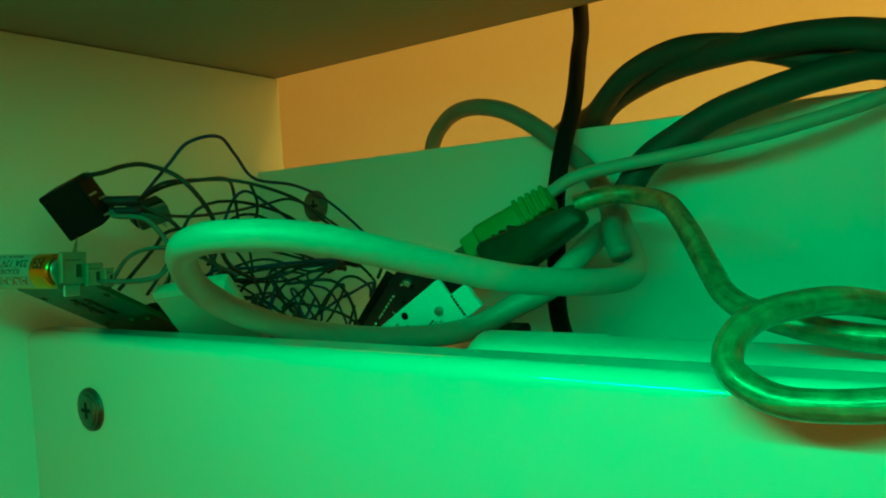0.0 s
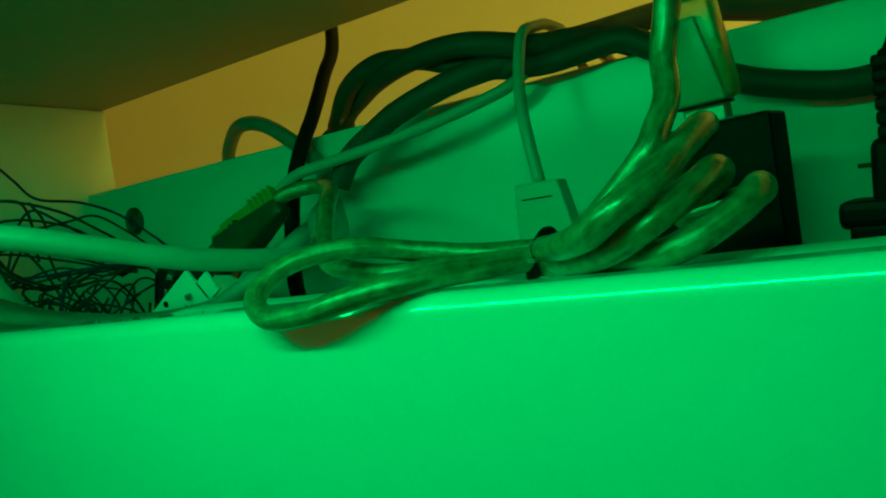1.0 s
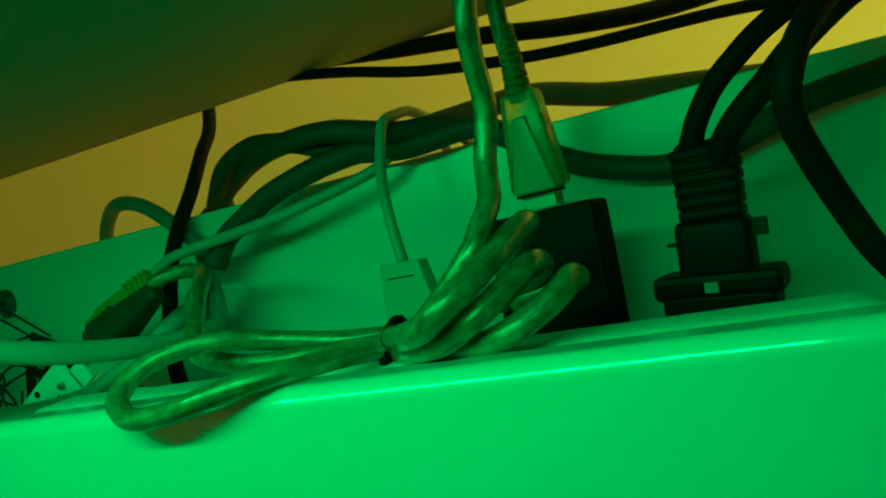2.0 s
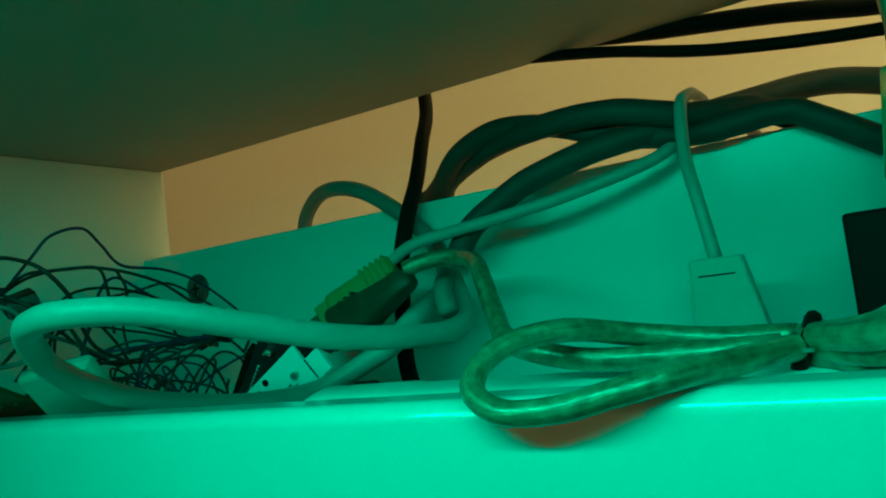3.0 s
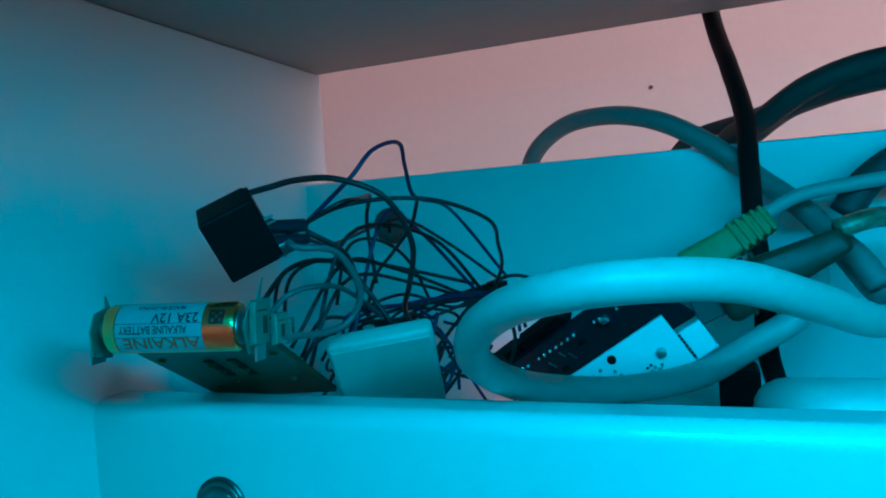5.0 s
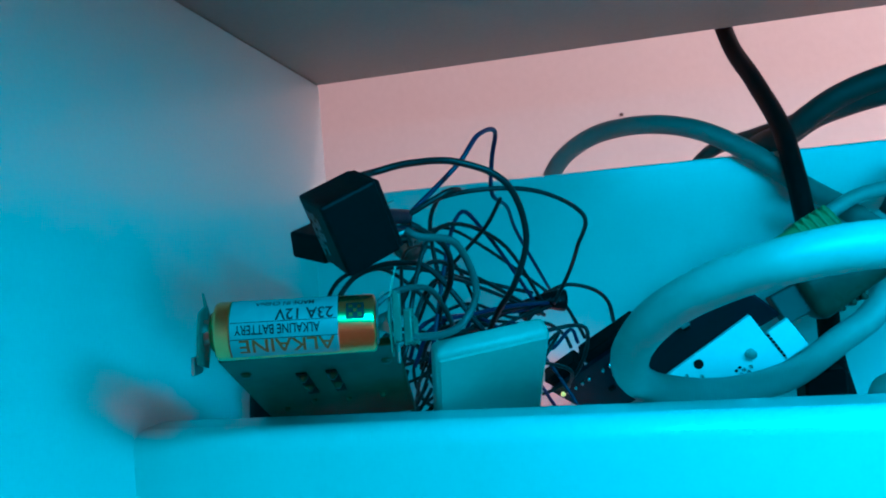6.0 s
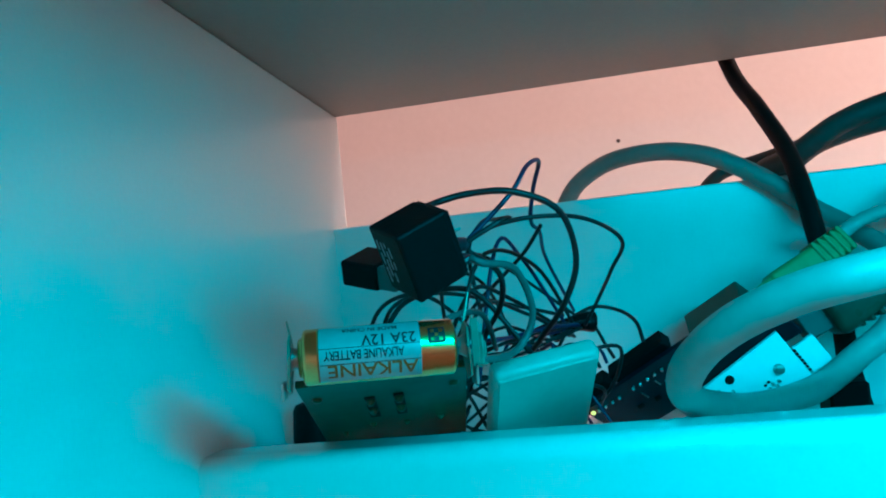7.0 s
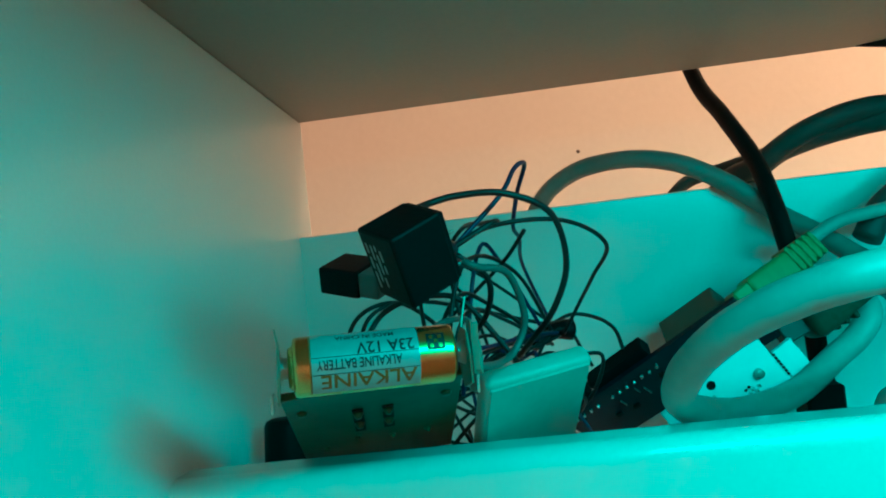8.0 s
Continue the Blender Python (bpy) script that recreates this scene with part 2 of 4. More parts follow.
RAIL_TOP, RAIL_FRONT, RAIL_BACK = -0.0593, -0.1135, -0.0975
DESK_Z = 0.0478
slab("desk_top", -0.03, 1.25, -0.60, 0.0175, DESK_Z, DESK_Z + 0.022, M_DESK, "grey melamine desk top seen from below", "desk top", 0.0006)
slab("side_panel_left", -0.018, 0.0, -0.55, 0.0172, -0.74, DESK_Z - 0.0003, M_PANEL, "white melamine side panel of the desk", "panel", 0.0005)
slab("side_panel_right", 1.19, 1.208, -0.55, 0.0172, -0.74, DESK_Z - 0.0003, M_PANEL, "white melamine side panel of the desk", "panel", 0.0005)
slab("back_rail", -0.001, 1.1895, 0.0, 0.016, -0.30, 0.0, M_PANEL, "white melamine rear board of the cable tray", "panel", 0.0006)
slab("front_rail", -0.0100, 1.1980, RAIL_FRONT, RAIL_BACK, -0.17, RAIL_TOP, M_RAIL, "glossy white melamine front board of the cable tray", "panel", 0.0044, seg=14)
slab("tray_floor", 0.0005, 1.1895, RAIL_BACK + 0.0005, -0.0005, -0.105, -0.089, M_PANEL, "white melamine bottom of the cable tray", "panel", 0.0005)


def glow(name, colour, strength):
    mat = bpy.data.materials.new(name)
    mat.use_nodes = True
    bsdf = mat.node_tree.nodes["Principled BSDF"]
    bsdf.inputs["Base Color"].default_value = (*colour, 1)
    bsdf.inputs["Emission Color"].default_value = (*colour, 1)
    bsdf.inputs["Emission Strength"].default_value = strength
    return mat


M_STATUS = glow("status_glow", (1.0, 0.75, 0.10), 0.7)
M_DIODE = glow("diode_glow", (1.0, 0.35, 0.16), 1.0)

# ---- relay on its wires ----


def axes(o, a, b, c):
    """A pose whose x, y and z axes are a, b and c."""
    a, b, c = (Vector(v).normalized() for v in (a, b, c))
    return Matrix(((a.x, b.x, c.x, o[0]), (a.y, b.y, c.y, o[1]), (a.z, b.z, c.z, o[2]), (0, 0, 0, 1)))


RL = axes((0.0516, -0.1289, -0.0074), (0.135, 0.427, -0.894), (0.765, 0.528, 0.368), (-0.629, 0.734, 0.256))
relay = thing("relay", RL @ Vector((0.0150, 0.006, 0.006)), "black cube relay with wires soldered to its pins", "relay")
part("case", box(0, 0.0150, 0, 0.0116, 0, 0.0123, 0.0006, 2, RL), M_BLACK, relay, "")
part("base_plate", box(0.0004, 0.0146, 0.0112, 0.0124, 0.0004, 0.0119, 0.0002, 1, RL), M_BLACK, relay, "")
for u, w in ((0.0060, 0.0022), (0.0085, 0.0060), (0.0130, 0.0022)):
    part("pin", rod(RL @ Vector((u, 0.0122, w)), RL @ Vector((u, 0.0145, w)), 0.00040, 0.00030, 8), M_STEEL, relay, "tinned steel pin")
# worn grey print on the narrow side
for w0, cuts in ((0.0100, (0.0028, 0.0050, 0.0058, 0.0085, 0.0092, 0.0128)), (0.0084, (0.0030, 0.0062, 0.0070, 0.0110)), (0.0069, (0.0028, 0.0040, 0.0047, 0.0090, 0.0098, 0.0120)), (0.0054, (0.0036, 0.0060, 0.0068, 0.0086))):
    for u0, u1 in zip(cuts[::2], cuts[1::2]):
        part("print_line", box(u0, u1, -0.00006, 0.00002, w0, w0 + 0.0006, 0, 1, RL), M_INK_GREY, relay, "worn grey print")
part("sleeve", tube([(0.0560, -0.1130, -0.0095), (0.0578, -0.1085, -0.0100), (0.0605, -0.1025, -0.0105)], 0.0016, 10, 4), M_PURPLE, relay, "dark purple heat-shrink sleeve", True)
part("sleeve", tube([(0.0570, -0.1125, -0.0130), (0.0590, -0.1080, -0.0132), (0.0612, -0.1030, -0.0138)], 0.0013, 10, 4), M_PURPLE, relay, "dark purple heat-shrink sleeve", True)

SW = axes((0.0265, -0.0867, -0.0115), (0.906, -0.369, -0.206), (-0.091, 0.307, -0.947), (0.412, 0.877, 0.245))
switch = thing("relay", SW @ Vector((0.007, 0.0068, 0.006)), "small black plastic relay lying among the wires", "relay")
part("case", box(0, 0.0112, 0, 0.0068, 0, 0.0117, 0.0007, 2, SW), M_BLACK, switch, "")
part("base", box(0.0110, 0.0165, 0.0004, 0.0064, 0.0004, 0.0113, 0.0006, 2, SW), M_WIRE_GREY, switch, "dull grey plastic base")
for u in (0.003, 0.007, 0.011):
    part("pin", rod(SW @ Vector((u, 0.0066, 0.009)), SW @ Vector((u, 0.0095, 0.009)), 0.0004, 0.0003, 8), M_STEEL, switch, "tinned steel pin")

# ---- battery and its circuit board ----
BL, BR = Vector((0.0336, -0.1378, -0.0257)), Vector((0.0598, -0.1300, -0.0272))
AX = (BR - BL).normalized()
LEN = 0.0272
FACE = Vector((0.0235, -0.125, 0.0165))
FACE = (FACE - AX * FACE.dot(AX)).normalized()
UP = AX.cross(FACE).normalized()
UP = UP if UP.z > 0 else -UP
RB = 0.00505


def on_battery(s, angle, r):
    """Place at s along the battery and an angle up from its front."""
    return BL + AX * s + r * (math.cos(angle) * FACE + math.sin(angle) * UP)


def shell(s0, s1, r, a0=-math.pi, a1=math.pi, n=48, m=2):
    bm = bmesh.new()
    full = a1 - a0 > 6.28
    grid = [[bm.verts.new(on_battery(s0 + (s1 - s0) * j / m, a0 + (a1 - a0) * i / n, r)) for j in range(m + 1)] for i in range(n if full else n + 1)]
    for i in range(n):
        for j in range(m):
            k = (i + 1) % len(grid)
            bm.faces.new((grid[i][j], grid[k][j], grid[k][j + 1], grid[i][j + 1]))
    return bm


battery = thing("battery", BL + AX * LEN / 2 - UP * RB, "gold cylindrical alkaline battery with a white printed label", "battery")
part("casing", rod(BL, BL + AX * LEN, RB, RB, 48, None, 0.0007), M_GOLD, battery, "", True)
part("shoulder", rod(BL - AX * 0.0008, BL + AX * 0.0003, 0.0033, 0.0040, 32, None, 0.0002), M_GOLD, battery, "", True)
part("terminal", rod(BL - AX * 0.0022, BL - AX * 0.0006, 0.0017, 0.0019, 24, None, 0.0003), M_STEEL, battery, "steel contact button", True)
part("end_ring", rod(BL + AX * (LEN - 0.0004), BL + AX * (LEN + 0.0003), 0.0040, 0.0036, 32), M_STEEL, battery, "steel end cap", True)
label = part("label", shell(0.0030, 0.0208, RB + 0.00005, -1.05, 1.35, 40, 2), M_FOIL, battery, "silvery white foil label", True)
part("rim_line", shell(0.00268, 0.0030, RB + 0.00007, -1.05, 1.35, 30, 1), M_INK_GOLD, battery, "", True)


def battery_text(text, s_right, width, height, angle, mat, name):
    """Lettering wrapped on the battery, upside down to the viewer; s_right: where it begins."""
    cu = bpy.data.curves.new(name, "FONT")
    cu.body, cu.size, cu.offset = text, 1.0, 0.014
    tmp = bpy.data.objects.new(name, cu)
    scene.collection.objects.link(tmp)
    me = bpy.data.meshes.new_from_object(tmp.evaluated_get(bpy.context.evaluated_depsgraph_get()))
    bpy.data.objects.remove(tmp)
    bm = bmesh.new()
    bm.from_mesh(me)
    bpy.data.meshes.remove(me)
    xs, ys = [v.co.x for v in bm.verts], [v.co.y for v in bm.verts]
    x0, x1, y0, y1 = min(xs), max(xs), min(ys), max(ys)
    for k in range(1, 6):
        bmesh.ops.bisect_plane(bm, geom=bm.verts[:] + bm.edges[:] + bm.faces[:], plane_co=(0, y0 + (y1 - y0) * k / 6, 0), plane_no=(0, 1, 0))
    for v in bm.verts:
        u, w = (v.co.x - x0) / (x1 - x0) * width, ((v.co.y - y0) / (y1 - y0) - 0.5) * height
        v.co = on_battery(s_right - u, angle - w / RB, RB + 0.00010)
    return part(name, bm, mat, label)


battery_text("ALKAINE", 0.0202, 0.0158, 0.0026, -0.56, M_INK_GOLD, "lettering")
battery_text("ALKALINE BATTERY", 0.0178, 0.0140, 0.0016, 0.02, M_INK, "lettering")
battery_text("23A 12V", 0.0200, 0.0096, 0.0021, 0.50, M_INK, "lettering")
battery_text("MADE IN CHINA", 0.0168, 0.0098, 0.0011, 0.98, M_INK, "lettering")
for a in (-0.28, 0.27):
    part("rule", shell(0.0031, 0.0207, RB + 0.00009, a - 0.012, a + 0.012, 2, 2), M_INK, label)
part("emblem", shell(0.0222, 0.0252, RB + 0.00006, 0.20, 0.80, 8, 2), M_INK, battery, "dark square emblem")
for s0, a0 in ((0.0226, 0.28), (0.0241, 0.28), (0.0226, 0.58), (0.0241, 0.58), (0.02335, 0.43)):
    part("emblem_mark", shell(s0, s0 + 0.0007, RB + 0.00010, a0, a0 + 0.14, 3, 1), M_GOLD, battery)

PB = axes((0.0264, -0.1246, -0.0353), (0.984, 0.173, 0.014), (-0.172, 0.829, -0.533), (-0.104, 0.522, 0.846))
holder = thing("battery_holder_board", PB @ Vector((0.017, 0.0363, 0.0)), "tan circuit board with metal battery clips leaning on the front board", "circuit board")
part("board", box(0, 0.0338, -0.0040, 0.0405, 0, 0.0016, 0.0002, 1, PB), M_PCB, holder, "")
for x in (0.0135, 0.0195):
    for y in (0.008, 0.014):
        part("solder_joint", rod(PB @ Vector((x, y, 0.0001)), PB @ Vector((x, y, -0.0013)), 0.0013, 0.0006, 12), M_PCB, holder, "", True)
    part("slot", box(x - 0.0011, x + 0.0011, 0.006, 0.019, -0.00025, 0.0001, 0, 1, PB), M_BLACK, holder, "dark slot")
for i in range(4):
    x, y = 0.005 + 0.0075 * i + random.uniform(-0.0006, 0.0006), 0.024 + random.uniform(-0.002, 0.006)
    part("solder_joint", rod(PB @ Vector((x, y, 0.0001)), PB @ Vector((x, y, -0.0009)), 0.0009, 0.0004, 10), M_PCB, holder, "", True)
for x, y in ((0.003, 0.004), (0.031, 0.004)):
    part("solder_joint", rod(PB @ Vector((x, y, 0.0001)), PB @ Vector((x, y, -0.0006)), 0.0012, 0.0008, 12), M_PCB, holder, "", True)


def clip(end, sign, name, spike):
    """A bent metal spring clip at one end of the battery, with a spike at the top."""
    back = AX.cross(UP)
    back = back if back.y > 0 else -back
    bm = bmesh.new()
    outline = [(-0.0036, -0.0052), (0.0040, -0.0064), (0.0048, 0.0010), (0.0030, 0.0042), (0.0022, spike), (0.0014, 0.0044), (-0.0030, 0.0034), (-0.0052, 0.0)]
    front, rear = [], []
    for y, z in outline:
        bend = 0.0014 * (abs(z) / 0.009) ** 2
        p = end + AX * sign * (0.0019 + bend) + back * y + UP * z
        front.append(bm.verts.new(p))
        rear.append(bm.verts.new(p + AX * sign * 0.00035))
    bm.faces.new(front)
    bm.faces.new(rear[::-1])
    for i in range(len(front)):
        j = (i + 1) % len(front)
        bm.faces.new((front[i], rear[i], rear[j], front[j]))
    ob = part(name, bm, M_TIN, holder, "bent tinned metal clip")
    part("spring_boss", rod(end + AX * sign * 0.0003, end + AX * sign * 0.0026, 0.0013, 0.0024, 16), M_STEEL, ob, "", True)
    bm = box(-0.0003, 0.0003, -0.0028, 0.0028, -0.0016, 0.0016, 0.0002, 1, axes(end + AX * sign * 0.0036 - UP * 0.0055, AX, back, UP))
    part("foot", bm, M_STEEL, ob)
    return ob


clip(BL, -1, "clip", 0.0068)
clip(BL + AX * LEN, 1, "clip", 0.0098)
# folded sheet lugs beside one clip
BACK = AX.cross(UP)
BACK = BACK if BACK.y > 0 else -BACK


def lug(along, back, up, wide, high, tilt):
    m = axes(BL + AX * (LEN + along) + BACK * back + UP * up, BACK + AX * tilt, UP, AX - BACK * tilt)
    ob = part("lug", box(-wide / 2, wide / 2, -high / 2, high / 2, -0.0002, 0.0002, 0.0001, 1, m), M_TIN, holder, "bent tinned sheet lug")
    part("notch", box(wide * 0.10, wide * 0.30, -high * 0.28, high * 0.12, 0.00015, 0.00035, 0, 1, m), M_SMOKE, ob)
    part("fold", box(-wide / 2, -wide * 0.38, -high * 0.45, high * 0.45, 0.0, 0.0012, 0.0002, 1, m), M_TIN, ob)
    part("notch", box(-wide * 0.30, wide * 0.30, high * 0.22, high * 0.27, 0.00015, 0.00035, 0, 1, m), M_BROWN, ob)


lug(0.0036, 0.0005, 0.0008, 0.0085, 0.0092, 0.15)
lug(0.0058, 0.0060, -0.0012, 0.0052, 0.0066, 0.35)
lug(0.0068, 0.0105, -0.0022, 0.0036, 0.0055, 0.2)

# ---- small plastic things ----
WB = axes((0.0639, -0.1068, -0.0388), (0.915, 0.395, 0.080), (-0.176, 0.567, -0.805), (-0.363, 0.722, 0.588))
case = thing("plastic_case", WB @ Vector((0.012, 0.050, 0.002)), "flat white plastic case leaning behind the front board", "case")
part("shell", box(0, 0.0258, 0, 0.050, -0.0002, 0.0050, 0.0016, 3, WB), M_CASE, case, "", True)
part("front_cover", box(0.0008, 0.0250, 0.0014, 0.049, -0.0005, 0.0005, 0.0003, 1, WB), M_CASE, case, "")
cap = mesh_object("rubber_cap", rod((0.0052, -0.0699, -0.0836), (0.0066, -0.0654, -0.0508), 0.0068, 0.0062, 24, None, 0.002), M_BLACK, True)
tagged(cap, "black rounded rubber cap standing in the tray corner", "cap")

# ---- controller board ----
CB = axes((0.1333, -0.0595, -0.0454), (-0.743, 0.401, -0.536), (0.67, 0.445, -0.595), (0.0, -0.801, -0.599))
ctl = thing("controller_board", CB @ Vector((0.036, 0.0, -0.01)), "dark circuit board with pin headers under a white circuit board", "circuit board")
main = part("main_board", box(-0.004, 0.0615, -0.0090, 0.0125, -0.0101, -0.0085, 0.0002, 1, CB), M_PCB_DARK, ctl, "dark blue circuit board")
TB = axes((0.1324, -0.0547, -0.0466), (-0.8332, -0.0723, -0.5482), (0.5437, 0.0738, -0.8360), (0.1009, -0.9947, -0.0222))
top = part("top_board", box(-0.0046, 0.0290, -0.0003, 0.0150, -0.0016, 0.0, 0.0002, 1, TB), M_LABEL, ctl, "white coated circuit board")
part("side_board", box(-0.0115, -0.0052, 0.0062, 0.0150, -0.0016, 0.0, 0.0002, 1, TB), M_LABEL, ctl, "white coated circuit board")
for i in range(7):
    part("seam_dot", box(-0.0053, -0.0047, 0.0066 + 0.0011 * i, 0.0072 + 0.0011 * i, -0.0004, 0.0002, 0, 1, TB), M_BLACK, top, "dark seam dot")
part("mounting_hole", rod(TB @ Vector((0.0135, 0.0022, -0.0002)), TB @ Vector((0.0135, 0.0022, 0.00015)), 0.0013, 0.0013, 20), M_BLACK, top, "dark mounting hole")
part("capacitor", rod(TB @ Vector((0.0014, 0.0079, 0.0)), TB @ Vector((0.0014, 0.0079, 0.0018)), 0.0014, 0.0012, 20, None, 0.0002), M_STEEL, top, "small silver capacitor", True)
for u, v in ((0.0178, 0.0029), (0.0192, 0.0044), (0.0205, 0.0034), (0.0181, 0.0055), (0.0148, 0.0054), (0.0140, 0.0072), (0.0166, 0.0068), (0.0192, 0.0062), (0.0066, 0.0110), (0.0046, 0.0116), (0.0052, 0.0104), (0.0034, 0.0108)):
    part("solder_joint", rod(TB @ Vector((u, v, -0.0001)), TB @ Vector((u, v, 0.0009)), 0.00062, 0.0003, 10), M_PIN, top, "", True)
for u, v in ((0.0070, 0.0094), (0.0094, 0.0104), (0.0088, 0.0108), (0.0080, 0.0112), (0.0058, 0.0092)):
    part("chip_leg", box(u - 0.0004, u + 0.0004, v - 0.0003, v + 0.0003, 0, 0.0005, 0.0001, 1, TB), M_BLACK, top)
part("button", box(0.0128, 0.0156, -0.0050, -0.0028, -0.0086, -0.0070, 0.0003, 1, CB), M_PIN, main, "bright metal part")
for a0, a1 in ((0.0252, 0.0462), (0.0482, 0.0612)):
    header = part("pin_header", box(a0, a1, -0.0120, -0.0072, -0.0155, -0.0103, 0.0003, 1, CB), M_BLACK, ctl, "black pin header")
    for i in range(int((a1 - a0) / 0.00254)):
        a = a0 + 0.0014 + 0.00254 * i
        part("socket_hole", box(a - 0.0004, a + 0.0004, -0.0102, -0.0094, -0.01565, -0.0154, 0, 1, CB), M_STEEL, header)
for i in range(13):
    a = 0.0258 + 0.00285 * i
    if i != 7:
        part("pin", rod(CB @ Vector((a, -0.0055, -0.0086)), CB @ Vector((a, -0.0055, -0.0072)), 0.00065, 0.00040, 8), M_PIN, main, "tinned solder pin", True)
for a, b in ((0.0150, -0.0050), (0.0170, -0.0052), (0.0080, -0.0048), (0.0050, -0.0070)):
    part("pin", rod(CB @ Vector((a, b, -0.0086)), CB @ Vector((a, b, -0.0074)), 0.00065, 0.00040, 8), M_PIN, main, "tinned solder pin", True)
for a, b, l in ((0.0345, 0.0010, 0.0036), (0.0365, -0.0014, 0.0026), (0.0430, 0.0, 0.0030)):
    part("chip_leg", box(a - 0.00018, a + 0.00018, b - l / 2, b + l / 2, -0.0085, -0.0080, 0.0001, 1, CB), M_STEEL, main, "thin tinned lead")
for a, b in ((0.0140, -0.0025), (0.0260, -0.0020), (0.0400, 0.0030), (0.0460, 0.0020)):
    part("chip", box(a, a + 0.0022, b, b + 0.0013, -0.0085, -0.0075, 0.0001, 1, CB), M_BLACK, main, "small black chip")
part("status_light", box(0.0588, 0.0600, -0.0064, -0.0052, -0.0085, -0.0074, 0.0002, 1, CB), M_STATUS, ctl, "tiny yellow diode")
part("indicator_diode", box(0.0800, 0.0814, -0.0167, -0.0157, -0.0795, -0.0785, 0.0002, 1), M_DIODE, ctl, "tiny glowing orange diode")
part("relay_block", box(0.0068, 0.0275, 0.0076, 0.0168, -0.0360, -0.0270, 0.0005, 1, CB), M_BROWN, ctl, "brown plastic connector block")
part("jack", box(0.1495, 0.160, -0.050, -0.040, -0.083, -0.0605, 0.0008, 1), M_BLACK, ctl, "black plastic jack")
part("standoff", rod((0.118, -0.050, -0.084), (0.118, -0.050, -0.060), 0.0022, 0.0022, 12), M_BLACK, ctl, "black plastic standoff", True)

# ---- loose wires ----


def wire(points, r, mat, label):
    ob = mesh_object("wire", tube(points, r, 8, 7), mat, True)
    return tagged(ob, label, "wire", "loose wires")


wire([RL @ Vector((0.0008, 0.0118, 0.0080)), (0.0571, -0.1105, -0.0009), (0.0636, -0.1080, 0.0002), (0.0730, -0.1065, -0.0005), (0.0821, -0.1021, -0.0057), (0.0846, -0.0954, -0.0169), (0.0809, -0.0908, -0.0272), (0.0752, -0.0828, -0.0351), (0.0707, -0.0698, -0.0420)], 0.00072, M_WIRE_BLACK, "thick black insulated wire arching from the relay")
wire([(0.0600, -0.1030, -0.0110), (0.0715, -0.0983, -0.0007), (0.0758, -0.0931, 0.0056), (0.0785, -0.0835, 0.0070), (0.0762, -0.0757, 0.0010), (0.0744, -0.0671, -0.0072), (0.0760, -0.0500, -0.0109), (0.0765, -0.0323, -0.0195), (0.0835, -0.0148, -0.0393)], 0.00055, M_WIRE_BLUE, "dark blue insulated wire looping above the tangle")
wire([(0.0560, -0.1040, -0.0125), (0.0689, -0.0972, -0.0068), (0.0857, -0.0871, -0.0073), (0.0968, -0.0733, -0.0144), (0.0945, -0.0583, -0.0230), (0.0913, -0.0461, -0.0311), (0.0861, -0.0420, -0.0403)], 0.00055, M_WIRE_BLACK, "thin black insulated wire in the tangle")
wire([RL @ Vector((0.0130, 0.0145, 0.0022)), (0.0655, -0.1140, -0.0145), (0.0715, -0.1080, -0.0168), (0.0740, -0.1036, -0.0265), (0.0712, -0.1050, -0.0330), (0.0675, -0.1110, -0.0345), (0.0625, -0.1250, -0.0320)], 0.00080, M_WIRE_GREY, "dull grey insulated wire from the battery clip to the relay")
wire([(0.0605, -0.1035, -0.0135), (0.0565, -0.0850, -0.0172), (0.0500, -0.0600, -0.0178), (0.0490, -0.0414, -0.0166), (0.0553, -0.0320, -0.0160), (0.0674, -0.0270, -0.0249), (0.0842, -0.0209, -0.0404)], 0.00055, M_WIRE_BLACK, "thin black insulated wire in the tangle")
wire([(0.0605, -0.1035, -0.0105), (0.0690, -0.1000, -0.0062), (0.0705, -0.0930, -0.0058), (0.0671, -0.0840, -0.0058), (0.0611, -0.0680, -0.0062), (0.0560, -0.0615, -0.0140), (0.0578, -0.0630, -0.0319)], 0.00060, M_WIRE_BLACK, "thin black insulated wire in the tangle")
wire([(0.0612, -0.1030, -0.0120), (0.0670, -0.0970, -0.0180), (0.066, -0.090, -0.026), (0.060, -0.078, -0.035), (0.056, -0.062, -0.045)], 0.00070, M_WIRE_BLACK, "thin black insulated wire in the tangle")
wire([(0.0326, -0.0974, -0.0403), (0.0378, -0.0850, -0.0275), (0.0440, -0.0845, -0.0228), (0.0530, -0.0842, -0.0215), (0.0608, -0.0835, -0.0245), (0.0715, -0.0830, -0.0397)], 0.00070, M_WIRE_BLACK, "thin black insulated wire in the tangle")
wire([(0.0457, -0.1107, -0.0402), (0.0531, -0.1044, -0.0279), (0.0599, -0.0956, -0.0264), (0.0618, -0.0853, -0.0306), (0.0615, -0.0697, -0.0402)], 0.00070, M_WIRE_GREY, "dull grey insulated wire in the tangle")
wire([(0.049, -0.072, -0.036), (0.047, -0.060, -0.0225), (0.050, -0.052, -0.0195), (0.056, -0.046, -0.023), (0.060, -0.040, -0.031), (0.063, -0.036, -0.043)], 0.00055, M_WIRE_BLACK, "thin black insulated wire in the tangle")
wire([(0.0770, -0.072, -0.0085), (0.0715, -0.065, -0.0155), (0.063, -0.060, -0.023), (0.054, -0.056, -0.031), (0.047, -0.050, -0.042)], 0.00055, M_WIRE_BLACK, "thin black insulated wire in the tangle")
